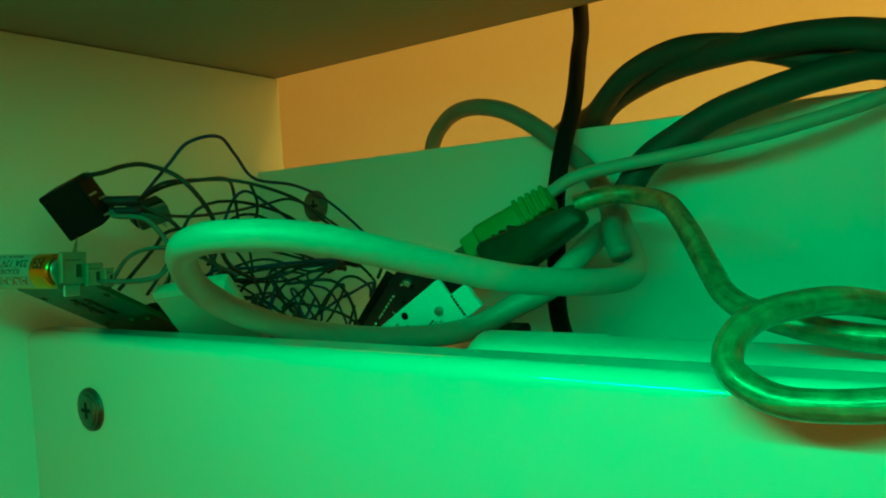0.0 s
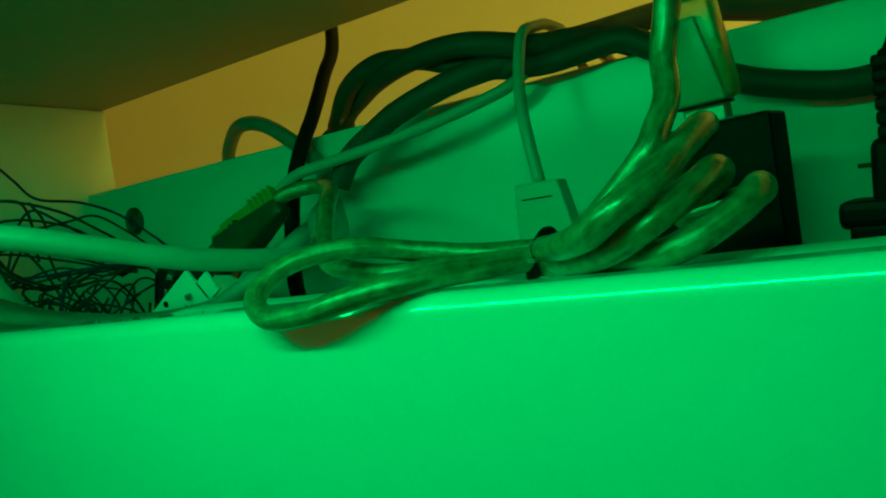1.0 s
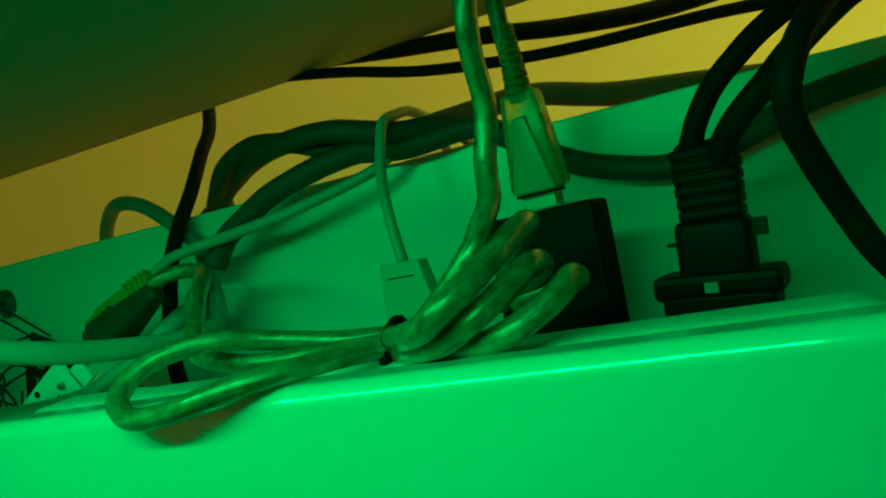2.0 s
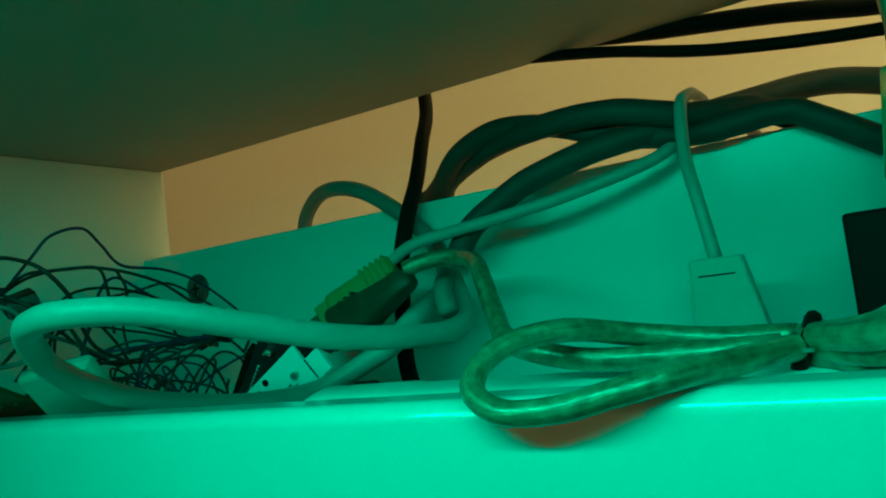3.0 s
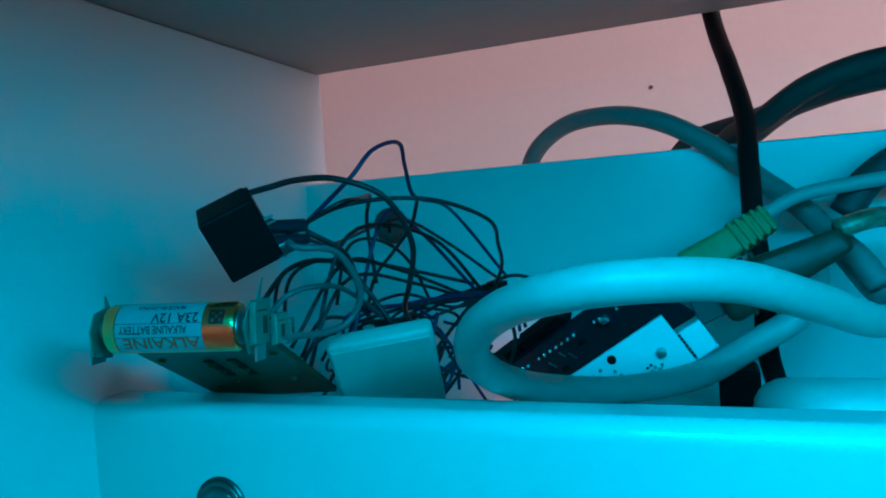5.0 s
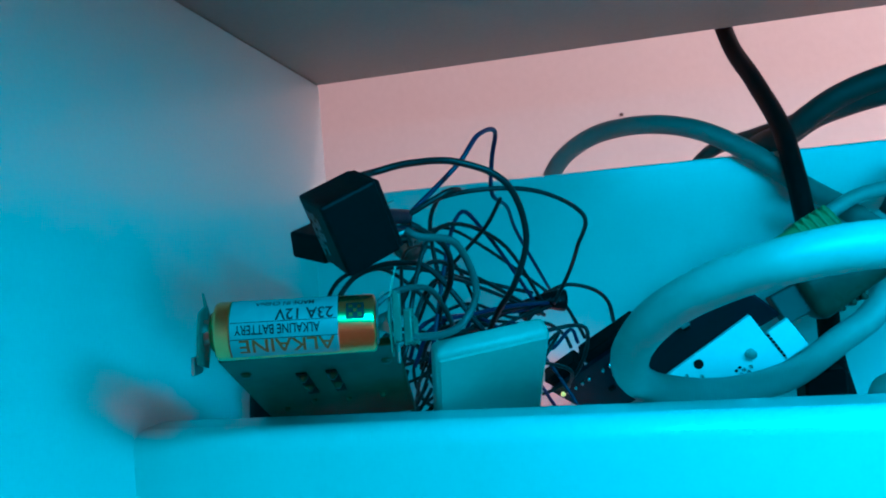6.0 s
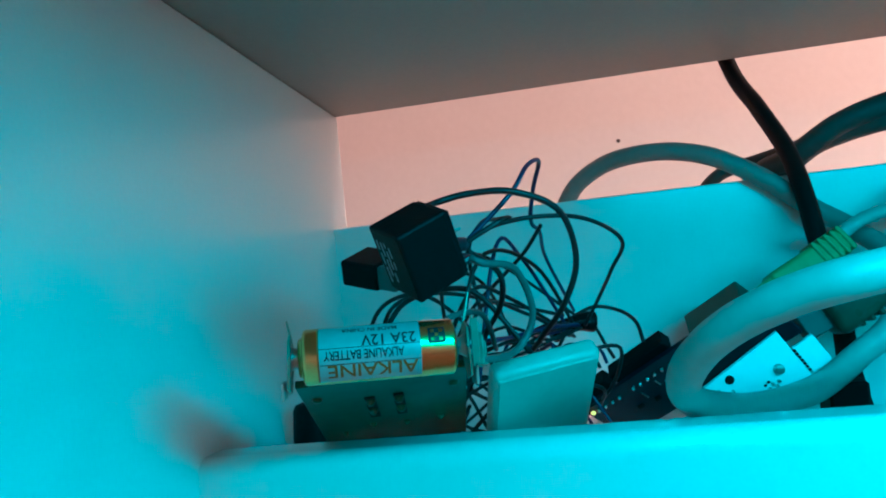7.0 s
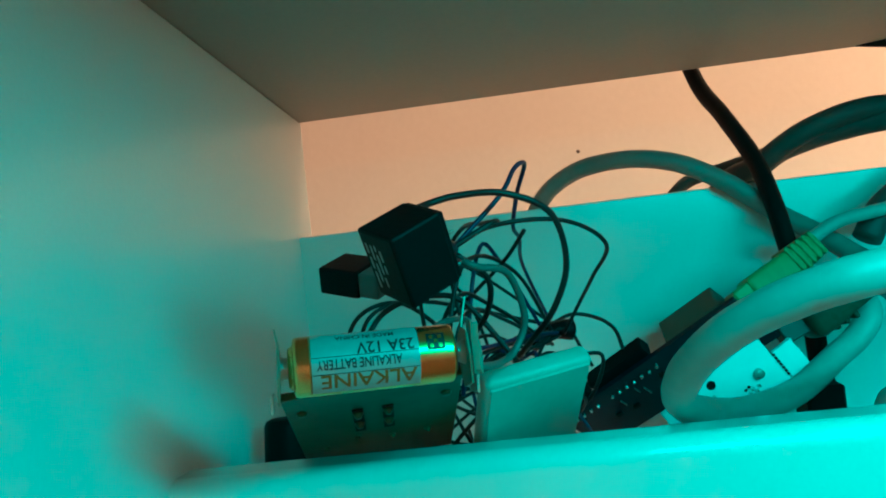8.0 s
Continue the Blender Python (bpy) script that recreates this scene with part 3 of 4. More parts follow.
wire([(0.083, -0.036, -0.038), (0.090, -0.0300, -0.0365), (0.0975, -0.030, -0.0385), (0.1015, -0.0365, -0.0415), (0.1025, -0.0420, -0.0465)], 0.00060, M_WIRE_BLACK, "thin black insulated wire running to the pin header")
wire([(0.030, -0.072, -0.045), (0.032, -0.070, -0.030), (0.038, -0.066, -0.0245), (0.049, -0.060, -0.0250), (0.062, -0.050, -0.0300), (0.080, -0.040, -0.037)], 0.00060, M_WIRE_BLACK, "thin black insulated wire in the tangle")
wire([(0.026, -0.071, -0.046), (0.028, -0.070, -0.031), (0.034, -0.068, -0.0245), (0.043, -0.062, -0.0250), (0.054, -0.060, -0.036), (0.060, -0.058, -0.05)], 0.00060, M_WIRE_BLACK, "thin black insulated wire in the tangle")
rng = random.Random(11)
for i in range(16):
    cx, cy, cz = rng.uniform(0.050, 0.080), rng.uniform(-0.078, -0.042), rng.uniform(-0.066, -0.052)
    pts, a0 = [], rng.uniform(0, 6.28)
    turn = rng.choice((-1, 1)) * rng.uniform(0.8, 1.4)
    rx, ry, rz = rng.uniform(0.008, 0.020), rng.uniform(0.006, 0.015), rng.uniform(0.006, 0.014)
    for k in range(7):
        a = a0 + turn * k
        pts.append((cx + rx * math.cos(a) + rng.uniform(-0.003, 0.003), min(-0.004, cy + ry * math.sin(a)), max(-0.082, cz + rz * math.sin(a * 1.3 + i) + rng.uniform(-0.003, 0.003))))
    mat = M_WIRE_BLUE if i % 5 == 3 else M_WIRE_BLACK
    wire(pts, rng.uniform(0.00045, 0.0006), mat, "dark blue insulated wire in the tangle" if i % 5 == 3 else "thin black insulated wire in the tangle")
for i in range(4):
    # arcs from the battery clips over to the knot
    p = Vector((rng.uniform(0.046, 0.060), rng.uniform(-0.100, -0.080), rng.uniform(-0.050, -0.040)))
    q = Vector((0.0835 + rng.uniform(-0.003, 0.002), -0.038 + rng.uniform(-0.003, 0.003), -0.042 + rng.uniform(-0.003, 0.002)))
    top_z = rng.uniform(-0.030, -0.013)
    m1, m2 = p.lerp(q, rng.uniform(0.15, 0.3)), p.lerp(q, rng.uniform(0.5, 0.7))
    m1.z, m2.z = top_z, top_z - rng.uniform(0.002, 0.012)
    wire([p, m1, m2, q], rng.uniform(0.0005, 0.0006), (M_WIRE_BLACK, M_WIRE_BLACK, M_WIRE_BLUE)[i % 3], ("thin black insulated wire arching to the knot", "thin black insulated wire arching to the knot", "dark blue insulated wire arching to the knot")[i % 3])
for i in range(7):
    # low bunch running into the knot
    p = Vector((0.052 + rng.uniform(-0.008, 0.006), -0.074 + rng.uniform(-0.012, 0.012), -0.042 + rng.uniform(-0.004, 0.005)))
    q = Vector((0.0850, -0.0370 + rng.uniform(-0.002, 0.002), -0.0405 + rng.uniform(-0.0015, 0.0015)))
    m1, m2 = p.lerp(q, 0.35), p.lerp(q, 0.7)
    wire([p + Vector((-0.006, rng.uniform(-0.008, 0.008), -0.010)), p, m1 + Vector((0, rng.uniform(-0.004, 0.004), rng.uniform(-0.004, 0.005))), m2 + Vector((0, rng.uniform(-0.002, 0.002), rng.uniform(-0.002, 0.003))), q], rng.uniform(0.0005, 0.0006), (M_WIRE_BLACK, M_WIRE_BLACK, M_WIRE_BLUE)[i % 3], ("thin black insulated wire bunched into the knot", "thin black insulated wire bunched into the knot", "dark blue insulated wire bunched into the knot")[i % 3])
for i in range(3):
    h = CB @ Vector((0.0430 + 0.0030 * i, -0.0110, -0.0158))
    n = (CB.to_3x3() @ Vector((0, 0, -1))).normalized()
    k = Vector((0.080 + rng.uniform(-0.006, 0.006), -0.040 + rng.uniform(-0.006, 0.006), -0.046 + rng.uniform(-0.012, 0.004)))
    mid = (h + k) / 2 + Vector((rng.uniform(-0.006, 0.004), rng.uniform(-0.006, 0.002), rng.uniform(-0.002, 0.010)))
    wire([h, h + n * 0.003 + Vector((-0.002, 0, 0.002)), mid, k, k + Vector((rng.uniform(-0.02, -0.008), rng.uniform(-0.02, 0.005), -0.012))], 0.00055, (M_WIRE_BLACK, M_WIRE_BLUE)[i % 2], ("thin black insulated wire running to the pin header", "dark blue insulated wire running to the pin header")[i % 2])
tie = thing("wire_knot", (0.083, -0.038, -0.045), "dark tape knot holding the loose wires together", "tape")
part("wrap", tube([(0.076, -0.040, -0.0425), (0.080, -0.038, -0.0410), (0.0845, -0.0365, -0.0400), (0.089, -0.035, -0.0405)], 0.0030, 10, 4, wobble=0.25), M_BLACK, tie, "", True)

# all that lies in the tray so far leans a little to the front
LAY = pose(0.0043, -0.0047, 0.0002, 4.4)
LAY_WIRES = pose(0.0037, -0.0050, 0.0012, 4.4)
for ob in list(scene.objects):
    if ob.parent is None and ob.type in ("MESH", "EMPTY") and ob.get("kind") != "structure":
        ob.matrix_world = (LAY_WIRES if ob["category"] in ("wire", "relay", "tape") else LAY) @ ob.matrix_world

# ---- power strip ----
strip = thing("power_strip", (0.28, -0.086, -0.089), "white plastic power strip with rounded ends", "power strip")
bm = box(0.1600, 0.2085, -0.0970, -0.0660, -0.0890, -0.0598, 0.0080, 5)
for v in bm.verts:
    if v.co.x < 0.184:
        v.co.x += 0.45 * max(0.0, -0.0700 - v.co.y)
part("end_cap", bm, M_CARD, strip, "slanted moulded end cap", True)
part("casing", box(0.192, 0.402, -0.0968, -0.0680, -0.0890, -0.0600, 0.0078, 5), M_CARD, strip, "", True)

# ---- network plug with boot ----
P0, P1 = Vector((0.1425, -0.0385, -0.0400)), Vector((0.1695, -0.0308, -0.0240))
d = (P1 - P0).normalized()
NP = axes(P0, d, d.cross(Vector((0.3, 1, 0))).normalized(), d.cross(d.cross(Vector((0.3, 1, 0)))).normalized())
net = thing("network_plug", P0, "network plug with a ribbed yellow-green boot in the controller board", "plug")
part("plug_body", box(-0.001, 0.0060, -0.0042, 0.0042, -0.0036, 0.0036, 0.0006, 1, NP), M_YELLOW, net, "clear plastic plug body")
part("contact_shield", box(-0.0050, -0.0005, -0.0024, 0.0024, -0.0020, 0.0020, 0.0004, 1, NP), M_BROWN, net, "dull metal shield")
bm = box(0.0045, 0.0325, -0.0050, 0.0050, -0.0046, 0.0046, 0.0016, 3)
for v in bm.verts:
    k = 1.0 - 0.32 * max(0, (v.co.x - 0.0075) / 0.025)
    v.co.y, v.co.z = v.co.y * k, v.co.z * k
bmesh.ops.transform(bm, matrix=NP, verts=bm.verts)
part("boot", bm, M_YELLOW, net, "yellow-green rubber boot", True)
for i in range(5):
    x = 0.0205 + 0.0024 * i
    part("boot_rib", box(x, x + 0.0015, -0.0048 + 0.00016 * i, 0.0048 - 0.00016 * i, -0.0045 + 0.00016 * i, 0.0045 - 0.00016 * i, 0.0006, 2, NP), M_YELLOW, net)
part("contact", box(-0.0056, -0.0046, -0.0010, 0.0010, 0.0006, 0.0022, 0.0002, 1, NP), M_GOLD, net, "tiny bright brass contact")
part("latch", box(0.0065, 0.0100, -0.0064, -0.0048, -0.0012, 0.0012, 0.0003, 1, NP), M_BLACK, net, "dark latch tip")

# ---- smoked usb plug ----
Q0, Q1 = Vector((0.1550, -0.0470, -0.0450)), Vector((0.1885, -0.0468, -0.0288))
d = (Q1 - Q0).normalized()
UPM = axes(Q0, d, d.cross(Vector((0.3, 1, 0))).normalized(), d.cross(d.cross(Vector((0.3, 1, 0)))).normalized())
up = thing("usb_plug", Q0, "smoky see-through usb plug in the controller board", "plug")
bm = box(0.0, 0.0350, -0.0074, 0.0074, -0.0068, 0.0068, 0.0028, 4)
for v in bm.verts:
    k = 1.0 - 0.58 * max(0, (v.co.x - 0.012) / 0.023)
    v.co.y, v.co.z = v.co.y * k, v.co.z * k
bmesh.ops.transform(bm, matrix=UPM, verts=bm.verts)
part("housing", bm, M_SMOKE, up, "", True)
part("shell", box(-0.0070, 0.0006, -0.0042, 0.0042, -0.0038, 0.0038, 0.0004, 1, UPM), M_GREY_PVC, up, "dull metal plug shell")
for i in range(3):
    part("grip_rib", box(0.0060 + 0.003 * i, 0.0074 + 0.003 * i, -0.0077, 0.0077, -0.0040, 0.0040, 0.0004, 1, UPM), M_SMOKE, up)

# ---- charger with usb plug ----
# frame: u to the right along the front face, v up, w out of the face
CH = Matrix(((0.955, 0.297, 0, 0.3085), (-0.297, 0.955, 0, -0.0382), (0, 0, 1, -0.089), (0, 0, 0, 1)))
charger = thing("usb_charger", CH @ Vector((0.020, 0.010, 0)), "black plastic block charger standing in the tray", "charger")
part("body", box(0.0, 0.0356, 0.0, 0.010, 0.0, 0.0588, 0.0010, 2, CH), M_BLACK, charger, "")
part("socket_rim", box(0.013, 0.028, 0.001, 0.009, 0.0586, 0.0593, 0.0003, 1, CH), M_STEEL, charger, "thin metal rim of the socket")

usb = thing("usb_plug", (0.3278, -0.0420, -0.0300), "translucent usb plug with a ribbed sleeve standing in the charger", "plug")
usb_m = Matrix.Translation((0.3278, -0.0395, -0.0300)) @ Matrix.Scale(1.18, 4) @ pose(0, 0, 0, 4, 0, -12)
part("shell", box(-0.0046, 0.0046, -0.0018, 0.0018, 0.0, 0.0040, 0.0004, 1, usb_m), M_STEEL, usb, "steel plug shell")
part("seam", box(-0.0050, 0.0050, -0.0034, 0.0030, 0.0036, 0.0042, 0.0001, 1, usb_m), M_BLACK, usb, "thin dark seam")
bm = box(-0.0056, 0.0056, -0.0036, 0.0028, 0.0042, 0.0225, 0.0008, 3)
for v in bm.verts:
    if v.co.z > 0.018:
        v.co.x *= 0.30
bmesh.ops.transform(bm, matrix=usb_m, verts=bm.verts)
part("grip", bm, M_GRIP, usb, "pale see-through plastic grip", True)
bm = box(-0.0072, 0.0072, -0.0026, 0.0032, 0.0046, 0.0285, 0.0016, 3)
for v in bm.verts:
    if v.co.z > 0.022:
        v.co.x *= 0.66
bmesh.ops.transform(bm, matrix=usb_m, verts=bm.verts)
part("housing", bm, M_CLEAR, usb, "yellowish see-through housing", True)
for i in range(9):
    z = 0.0280 + 0.0019 * i
    part("relief_ring", rod(usb_m @ Vector((0, 0, z)), usb_m @ Vector((0, 0, z + 0.0014)), 0.0039 - 0.00016 * i, 0.0037 - 0.00016 * i, 16), M_AMBER, usb, "", True)
cable("usb_cable", [usb_m @ Vector((0, 0, 0.026)), usb_m @ Vector((-0.0005, 0, 0.036)), usb_m @ Vector((-0.001, 0, 0.046)), usb_m @ Vector((-0.001, 0.001, 0.060)), usb_m @ Vector((-0.001, 0.002, 0.072))],
      0.0026, M_BRAID, "shielded usb cable with a clear jacket rising from the charger")

# ---- bundled usb cable ----
bundle = thing("usb_cable_bundle", (0.30, -0.09, -0.0605), "folded shielded usb cable tied with a black strap", "cable")
R = 0.0026
part("cable", tube([(0.3340, -0.0935, 0.0478), (0.3354, -0.0922, 0.0264), (0.3332, -0.0925, 0.0132), (0.3318, -0.0900, 0.0033), (0.3315, -0.0868, -0.0078), (0.3293, -0.0872, -0.0193), (0.3298, -0.0910, -0.0279), (0.3285, -0.0965, -0.0340), (0.3265, -0.1000, -0.0390), (0.3200, -0.1003, -0.0455), (0.3110, -0.0980, -0.0520), (0.2985, -0.0870, -0.0545)], R, 14, 8, wobble=0.03), M_BRAID, bundle, "", True)
part("cable", tube([(0.2970, -0.0835, -0.0545), (0.2800, -0.0830, -0.0537), (0.2650, -0.0870, -0.0510), (0.2526, -0.0969, -0.0480), (0.2415, -0.1070, -0.0500), (0.2386, -0.1150, -0.0562), (0.2460, -0.1192, -0.0606), (0.2580, -0.1200, -0.0604), (0.2683, -0.1190, -0.0582), (0.2775, -0.1140, -0.0567), (0.2882, -0.1030, -0.0560), (0.2985, -0.0885, -0.0560)], R, 14, 8, wobble=0.03), M_BRAID, bundle, "cable loop hanging over the front board", True)
part("cable", tube([(0.2985, -0.0880, -0.0545), (0.3090, -0.1010, -0.0535), (0.3165, -0.1085, -0.0518), (0.3225, -0.1105, -0.0482), (0.3275, -0.1050, -0.0440), (0.3319, -0.0951, -0.0383), (0.3340, -0.0820, -0.0339), (0.3299, -0.0714, -0.0362), (0.3213, -0.0690, -0.0440)], 0.0029, 14, 8, wobble=0.06), M_BRAID, bundle, "", True)
part("cable", tube([(0.2985, -0.0875, -0.0565), (0.3085, -0.0970, -0.0566), (0.3178, -0.1035, -0.0556), (0.3266, -0.1042, -0.0513), (0.3324, -0.0970, -0.0466), (0.3359, -0.0873, -0.0431), (0.3335, -0.0772, -0.0455), (0.3197, -0.0690, -0.0518)], 0.0029, 14, 8, wobble=0.06), M_BRAID, bundle, "", True)
part("cable", tube([(0.2985, -0.0870, -0.0580), (0.3120, -0.0960, -0.0582), (0.3257, -0.1000, -0.0574), (0.3339, -0.0990, -0.0548), (0.3405, -0.0937, -0.0507), (0.3429, -0.0852, -0.0475), (0.3403, -0.0759, -0.0492), (0.3247, -0.0713, -0.0520)], 0.0029, 14, 8, wobble=0.06), M_BRAID, bundle, "", True)
strap_pts = []
for k in range(13):
    a = 2 * math.pi * k / 12
    strap_pts.append(Vector((0.2982 + 0.002 * math.sin(a), -0.0868 + 0.0046 * math.cos(a), -0.0560 + 0.0050 * math.sin(a))))
part("clasp", box(-0.0018, 0.0018, -0.0006, 0.0006, -0.0004, 0.0004, 0.0001, 1, Matrix.Translation((0.2982, -0.0936, -0.0562)) @ pose(0, 0, 0, 0, 0, -20)), M_STEEL, bundle, "small bright clasp")
part("strap", tube(strap_pts, 0.0016, 8, 5), M_BLACK, bundle, "black wire tie", True)
cable("usb_cable", [(0.1840, -0.0470, -0.0275), (0.1898, -0.0450, -0.0258), (0.1955, -0.0415, -0.0252), (0.2026, -0.0431, -0.0264), (0.2121, -0.0517, -0.0290), (0.2200, -0.0640, -0.0355), (0.2270, -0.0745, -0.0440), (0.2318, -0.0812, -0.0492), (0.2398, -0.0872, -0.0524), (0.2554, -0.0900, -0.0555), (0.2735, -0.0895, -0.0560), (0.2940, -0.0865, -0.0560)],
      0.0027, M_BRAID, "shielded usb cable with a clear jacket arching out of the plug")

# ---- white plug ----
wp = thing("white_plug", (0.277, -0.0331, -0.0865), "white tapered plug with a thin cable", "plug")
wm = Matrix.Translation((0.2772, -0.0331, -0.0368))
bm = box(-0.0071, 0.0071, -0.004, 0.004, -0.0495, 0.0, 0.0009, 2)
for v in bm.verts:
    if v.co.z < -0.009:
        v.co.x = v.co.x * 1.9 + 0.004
bmesh.ops.transform(bm, matrix=wm, verts=bm.verts)
part("body", bm, M_CASE, wp, "")
part("slot", box(-0.0048, 0.0048, -0.00425, -0.0039, -0.0050, -0.0046, 0, 1, wm), M_BLACK, wp, "thin dark slot")
part("cable", tube([(0.2771, -0.0331, -0.0372), (0.2749, -0.0325, -0.0213), (0.2725, -0.0280, -0.0080), (0.2720, -0.0235, 0.0031), (0.2723, -0.0190, 0.0115), (0.2732, -0.0100, 0.0150), (0.2735, 0.0021, 0.0175), (0.2758, 0.0151, 0.0140), (0.2784, 0.0266, -0.0064)], 0.0019, 12, 8), M_WHITE_PVC, wp, "thin white cable", True)

# ---- black plug with cables ----
bp = thing("black_plug", (0.3690, -0.0420, -0.0888), "black mains plug with thick cables standing behind the power strip", "plug")
bp_m = Matrix.Translation((0.3690, -0.0420, -0.0607)) @ pose(0, 0, 0, 0, 3, -8) @ Matrix.Diagonal((1.0, 1.0, 1.40, 1.0))
part("base", box(-0.0145, 0.0160, -0.009, 0.009, 0.0, 0.0045, 0.0014, 2, bp_m), M_BLACK, bp, "wide plug base")
part("foot", box(-0.0125, 0.0140, -0.0085, 0.0085, -0.0200, 0.0010, 0.0010, 2, bp_m), M_BLACK, bp)
part("neck", box(-0.0080, 0.0098, -0.0065, 0.006, 0.0030, 0.0140, 0.0018, 3, bp_m), M_BLACK, bp, "", True)
for i in range(6):
    z = 0.0138 + 0.0022 * i
    part("relief_ring", box(-0.0064 - 0.0001 * i, 0.0086 + 0.0001 * i, -0.0052, 0.0052, z, z + 0.0021, 0.0006, 2, bp_m), M_BLACK, bp, "", True)
part("core", box(-0.0060, 0.0082, -0.0049, 0.0049, 0.0130, 0.0280, 0.0016, 2, bp_m), M_BLACK, bp, "", True)
part("mark", box(-0.0016, 0.0016, -0.0093, -0.0088, 0.0012, 0.0030, 0, 1, bp_m), M_INK_GREY, bp, "small grey moulded mark")
part("tab", box(0.0080, 0.0135, -0.0012, -0.0006, 0.0100, 0.0132, 0.0002, 1, bp_m), M_SMOKE, bp, "clear plastic tab")
part("tab", box(-0.0112, -0.0055, -0.0012, -0.0006, 0.0095, 0.0103, 0.0002, 1, bp_m), M_SMOKE, bp, "clear plastic tab")
part("cable", tube([(0.3660, -0.0400, -0.0270), (0.3690, -0.0402, -0.0215), (0.3716, -0.0416, -0.0160), (0.3765, -0.0435, -0.0091), (0.3826, -0.0451, -0.0039), (0.3908, -0.0449, 0.0020), (0.4044, -0.0405, 0.0093), (0.4265, -0.0282, 0.0205), (0.4544, -0.0050, 0.0331), (0.4858, 0.0294, 0.0446)], 0.0030, 14, 8), M_BLACK_PVC, bp, "", True)
part("cable", tube([(0.3745, -0.0450, -0.0280), (0.3778, -0.0490, -0.0225), (0.3818, -0.0525, -0.0182), (0.3880, -0.0535, -0.0130), (0.3959, -0.0496, -0.0055), (0.4102, -0.0418, 0.0050), (0.4328, -0.0269, 0.0178), (0.4611, -0.0020, 0.0322), (0.4930, 0.0333, 0.0452)], 0.0033, 14, 8), M_BLACK_PVC, bp, "", True)
cable("power_cable", [(0.4150, -0.0560, 0.0150), (0.4047, -0.0660, 0.0032), (0.3950, -0.0760, -0.0080), (0.3905, -0.0790, -0.0178), (0.3905, -0.0760, -0.0250), (0.3935, -0.0710, -0.0340), (0.3975, -0.0670, -0.0440), (0.4020, -0.0650, -0.0540), (0.4090, -0.0630, -0.0640), (0.4214, -0.0616, -0.0780)], 0.0029, M_BLACK_PVC, "black cable curving down beside the plug")

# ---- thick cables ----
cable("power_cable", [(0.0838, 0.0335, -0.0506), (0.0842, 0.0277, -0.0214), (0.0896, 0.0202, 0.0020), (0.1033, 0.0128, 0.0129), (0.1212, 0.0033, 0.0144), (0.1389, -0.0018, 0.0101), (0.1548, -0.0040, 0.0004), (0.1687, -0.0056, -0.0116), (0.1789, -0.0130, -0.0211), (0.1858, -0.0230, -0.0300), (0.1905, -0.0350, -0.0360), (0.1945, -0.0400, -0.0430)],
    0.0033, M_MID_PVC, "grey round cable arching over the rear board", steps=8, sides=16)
cable("power_cable", [(0.1866, -0.0202, -0.0309), (0.1942, -0.0285, -0.0438), (0.1973, -0.0424, -0.0486), (0.1927, -0.0628, -0.0482), (0.1831, -0.0869, -0.0445), (0.1709, -0.1096, -0.0376), (0.1572, -0.1272, -0.0315), (0.1429, -0.1372, -0.0299), (0.1310, -0.1382, -0.0310), (0.1217, -0.1340, -0.0336), (0.1142, -0.1280, -0.0376), (0.1093, -0.1215, -0.0425), (0.1070, -0.1120, -0.0485), (0.1085, -0.1000, -0.0548), (0.1150, -0.0885, -0.0597), (0.1300, -0.0696, -0.0645), (0.1489, -0.0553, -0.0637), (0.1636, -0.0471, -0.0567), (0.1724, -0.0430, -0.0520), (0.1775, -0.0405, -0.0465), (0.1800, -0.0330, -0.0415), (0.1815, -0.0200, -0.0364)],
    0.0036, M_WHITE_PVC, "thick off-white round cable looped in the tray", steps=8, sides=16)
cable("power_cable", [(0.1900, -0.0200, -0.0245), (0.1965, -0.0190, -0.0152), (0.2070, -0.0175, -0.0085), (0.2205, -0.0165, -0.0020), (0.2450, -0.0150, 0.0038), (0.2680, -0.0077, 0.0070), (0.2892, 0.0139, 0.0133), (0.3132, 0.0261, 0.0163), (0.3416, 0.0302, 0.0096), (0.3787, 0.0321, 0.0043), (0.4204, 0.0342, -0.0041), (0.4599, 0.0370, -0.0265)],
      0.0044, M_GREY_PVC, "thick dark grey cable climbing over the rear board", sides=18)
cable("power_cable", [(0.1640, 0.0240, 0.0000), (0.1720, 0.0132, 0.0067), (0.1830, 0.0106, 0.0127), (0.2031, -0.0003, 0.0159), (0.2277, -0.0137, 0.0155), (0.2511, -0.0176, 0.0136), (0.2740, -0.0120, 0.0080), (0.2930, 0.0040, 0.0080), (0.3150, 0.0240, -0.0060), (0.3350, 0.0300, -0.0350)],
      0.0042, M_GREY_PVC, "thick dark grey cable arching behind the rear board", sides=18)
cable("power_cable", [(0.1380, 0.0300, -0.0060), (0.1457, 0.0291, 0.0032), (0.1527, 0.0305, 0.0074), (0.1644, 0.0245, 0.0094), (0.1794, 0.0090, 0.0120)],
      0.0026, M_GREY_PVC, "stripped narrower end of a grey cable behind the rear board")
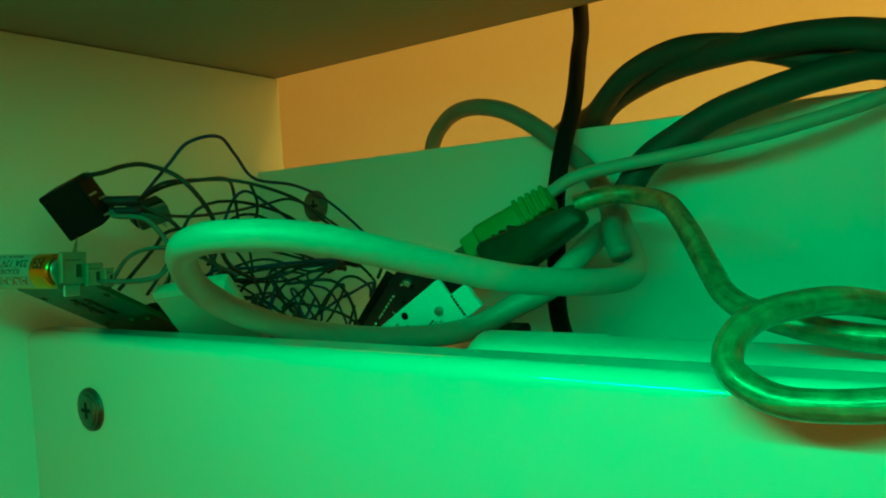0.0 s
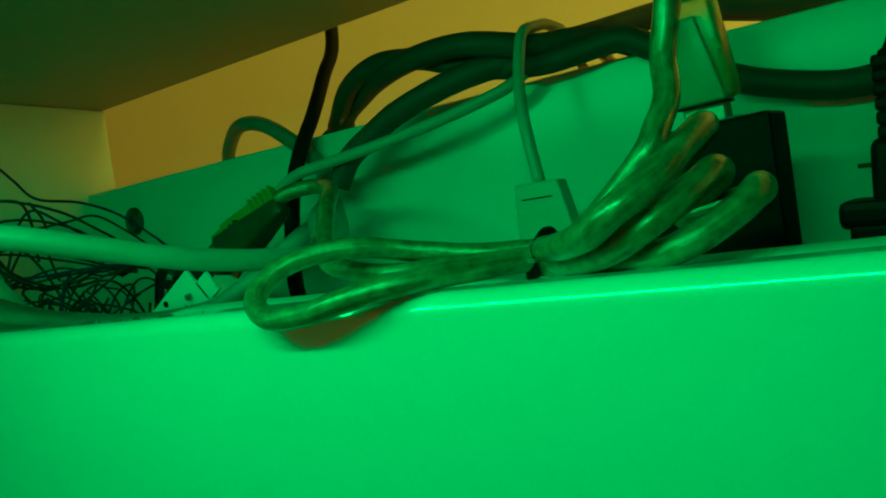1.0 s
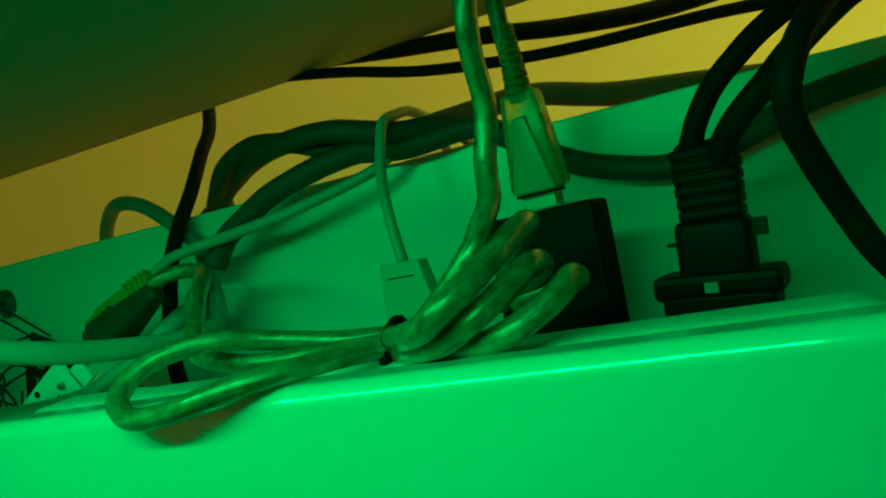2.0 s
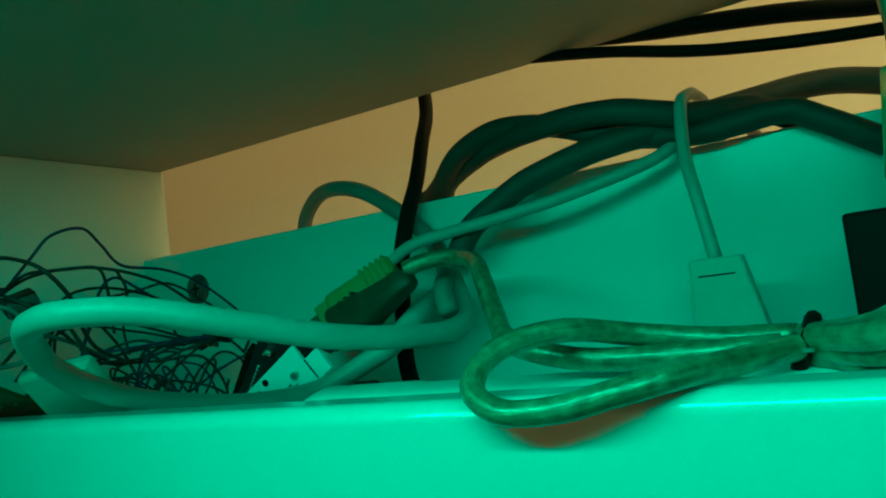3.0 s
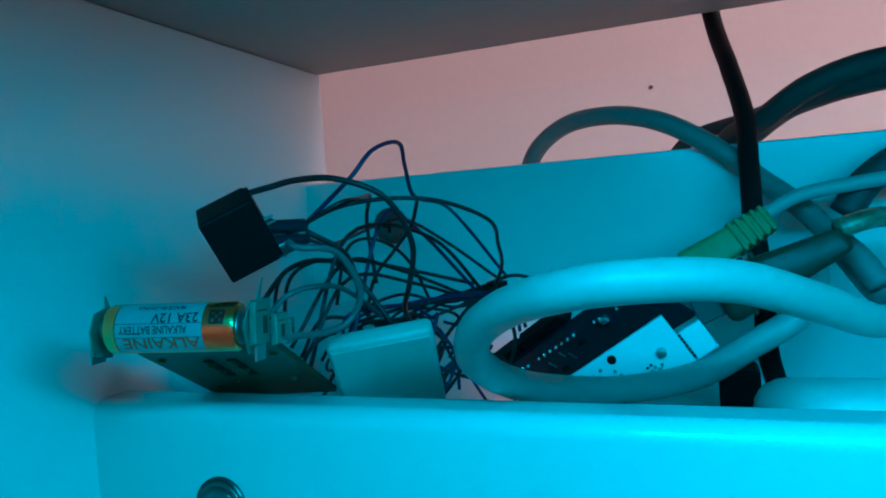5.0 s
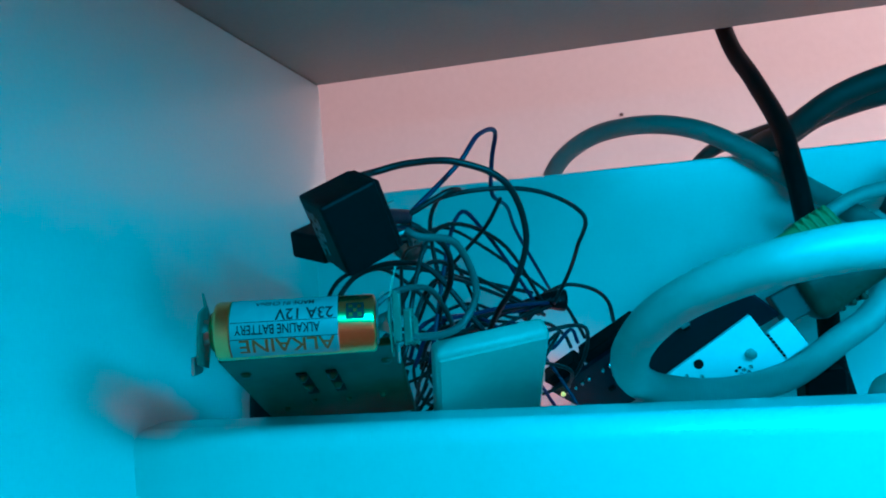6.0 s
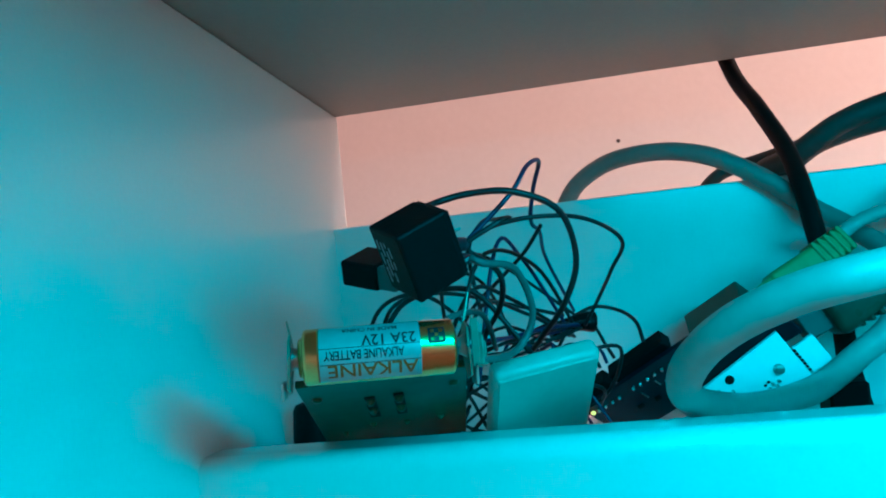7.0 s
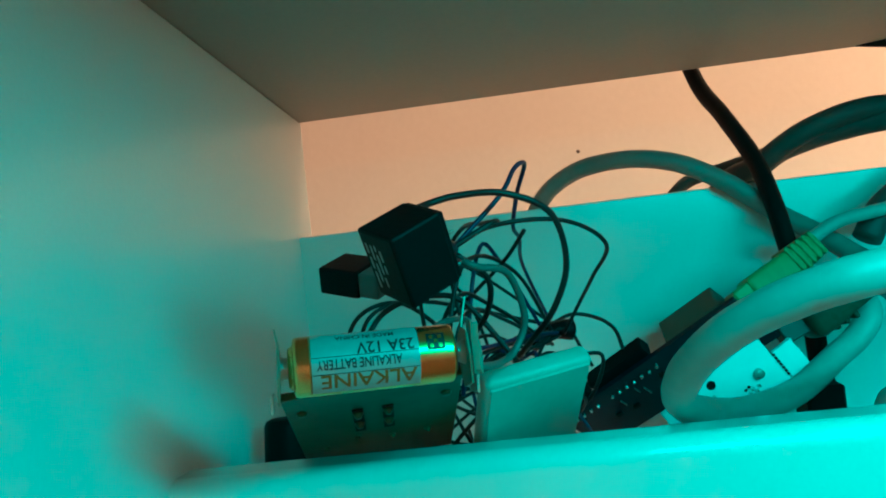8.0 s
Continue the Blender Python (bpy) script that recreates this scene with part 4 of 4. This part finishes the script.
cable("power_cable", [(0.1540, 0.0260, -0.0080), (0.1621, 0.0183, 0.0036), (0.1709, 0.0105, 0.0072), (0.1858, 0.0013, 0.0162), (0.2054, -0.0041, 0.0203), (0.2280, -0.0079, 0.0158), (0.2491, -0.0105, 0.0073), (0.2742, -0.0105, 0.0025), (0.2982, -0.0070, 0.0042), (0.3085, -0.0065, -0.0005), (0.3295, -0.0060, -0.0145), (0.3450, -0.0060, -0.0205), (0.3620, -0.0060, -0.0236), (0.3820, -0.0060, -0.0195), (0.4000, -0.0060, -0.0132), (0.4200, -0.0060, -0.0105), (0.4600, -0.0060, -0.0050)],
      0.0040, M_GREY_PVC, "thick dark grey cable sagging along the rear board", sides=18)
cable("power_cable", [(0.1513, 0.0376, 0.0919), (0.1582, 0.0301, 0.0484), (0.1624, 0.0146, 0.0279), (0.1658, -0.0003, 0.0090), (0.1659, -0.0119, -0.0074), (0.1659, -0.0196, -0.0242), (0.1674, -0.0255, -0.0451), (0.1677, -0.0268, -0.0633), (0.1717, -0.0240, -0.0800)],
      0.0031, M_BLACK_PVC, "thick black round cable hanging down from the desk into the tray")
cable("power_cable", [(0.2152, 0.0220, 0.0569), (0.2583, 0.0200, 0.0483), (0.2994, 0.0215, 0.0423), (0.3351, 0.0294, 0.0375), (0.3758, 0.0354, 0.0357), (0.4423, 0.0373, 0.0419), (0.6025, 0.0401, 0.0545)],
      0.0034, M_BLACK_PVC, "thick black cable along the gap behind the desk")
cable("power_cable", [(0.1545, 0.0237, 0.0698), (0.1989, 0.0200, 0.0544), (0.2446, 0.0087, 0.0417), (0.2831, 0.0066, 0.0311), (0.3304, 0.0106, 0.0252), (0.3826, 0.0171, 0.0238), (0.4467, 0.0270, 0.0207), (0.6074, 0.0414, 0.0241)],
      0.0021, M_BLACK_PVC, "thin black cable along the gap behind the desk")
cable("network_cable", [(0.1674, -0.0303, -0.0236), (0.1773, -0.0288, -0.0184), (0.1910, -0.0262, -0.0161), (0.2094, -0.0248, -0.0141), (0.2336, -0.0221, -0.0106), (0.2612, -0.0144, -0.0034), (0.2732, -0.0072, 0.0053), (0.2819, 0.0033, 0.0083), (0.2889, 0.0180, 0.0022), (0.2935, 0.0308, -0.0270)],
      0.0021, M_WHITE_PVC, "thin white network cable leading from a yellow plug boot")

# ---- screws ----


def screw(place, out, label):
    """A round-headed cross screw; out: which way the head looks along y."""
    x, y, z = place
    ob = thing("screw", place, label, "screw", "screws of the cable tray")
    bm = rod((x, y - out * 0.0004, z), (x, y + out * 0.0009, z), 0.0072, 0.0071, 36)
    rod((x, y + out * 0.0008, z), (x, y + out * 0.0016, z), 0.0070, 0.0058, 36, bm)
    rod((x, y + out * 0.0015, z), (x, y + out * 0.0020, z), 0.0058, 0.0036, 36, bm)
    part("head", bm, M_SCREW, ob, "", True)
    bm = box(x - 0.0026, x + 0.0026, y + out * 0.00175, y + out * 0.00212, z - 0.0006, z + 0.0006)
    box(x - 0.0006, x + 0.0006, y + out * 0.00177, y + out * 0.00214, z - 0.0026, z + 0.0026, bm=bm)
    part("cross_recess", bm, M_BLACK, ob, "dark cross-shaped recess")
    return ob


screw((0.0395, RAIL_FRONT, -0.0838), -1, "steel cross-head screw with a round collar in the front board")
screw((0.037, 0.0, -0.019), -1, "steel cross-head screw with a round collar in the rear board")

nail = mesh_object("wall_nail", rod((0.126, 0.1705, 0.0490), (0.126, 0.1694, 0.0490), 0.0014, 0.0009, 10), M_BROWN, True)
tagged(nail, "small dark nail head in the painted wall", "nail")
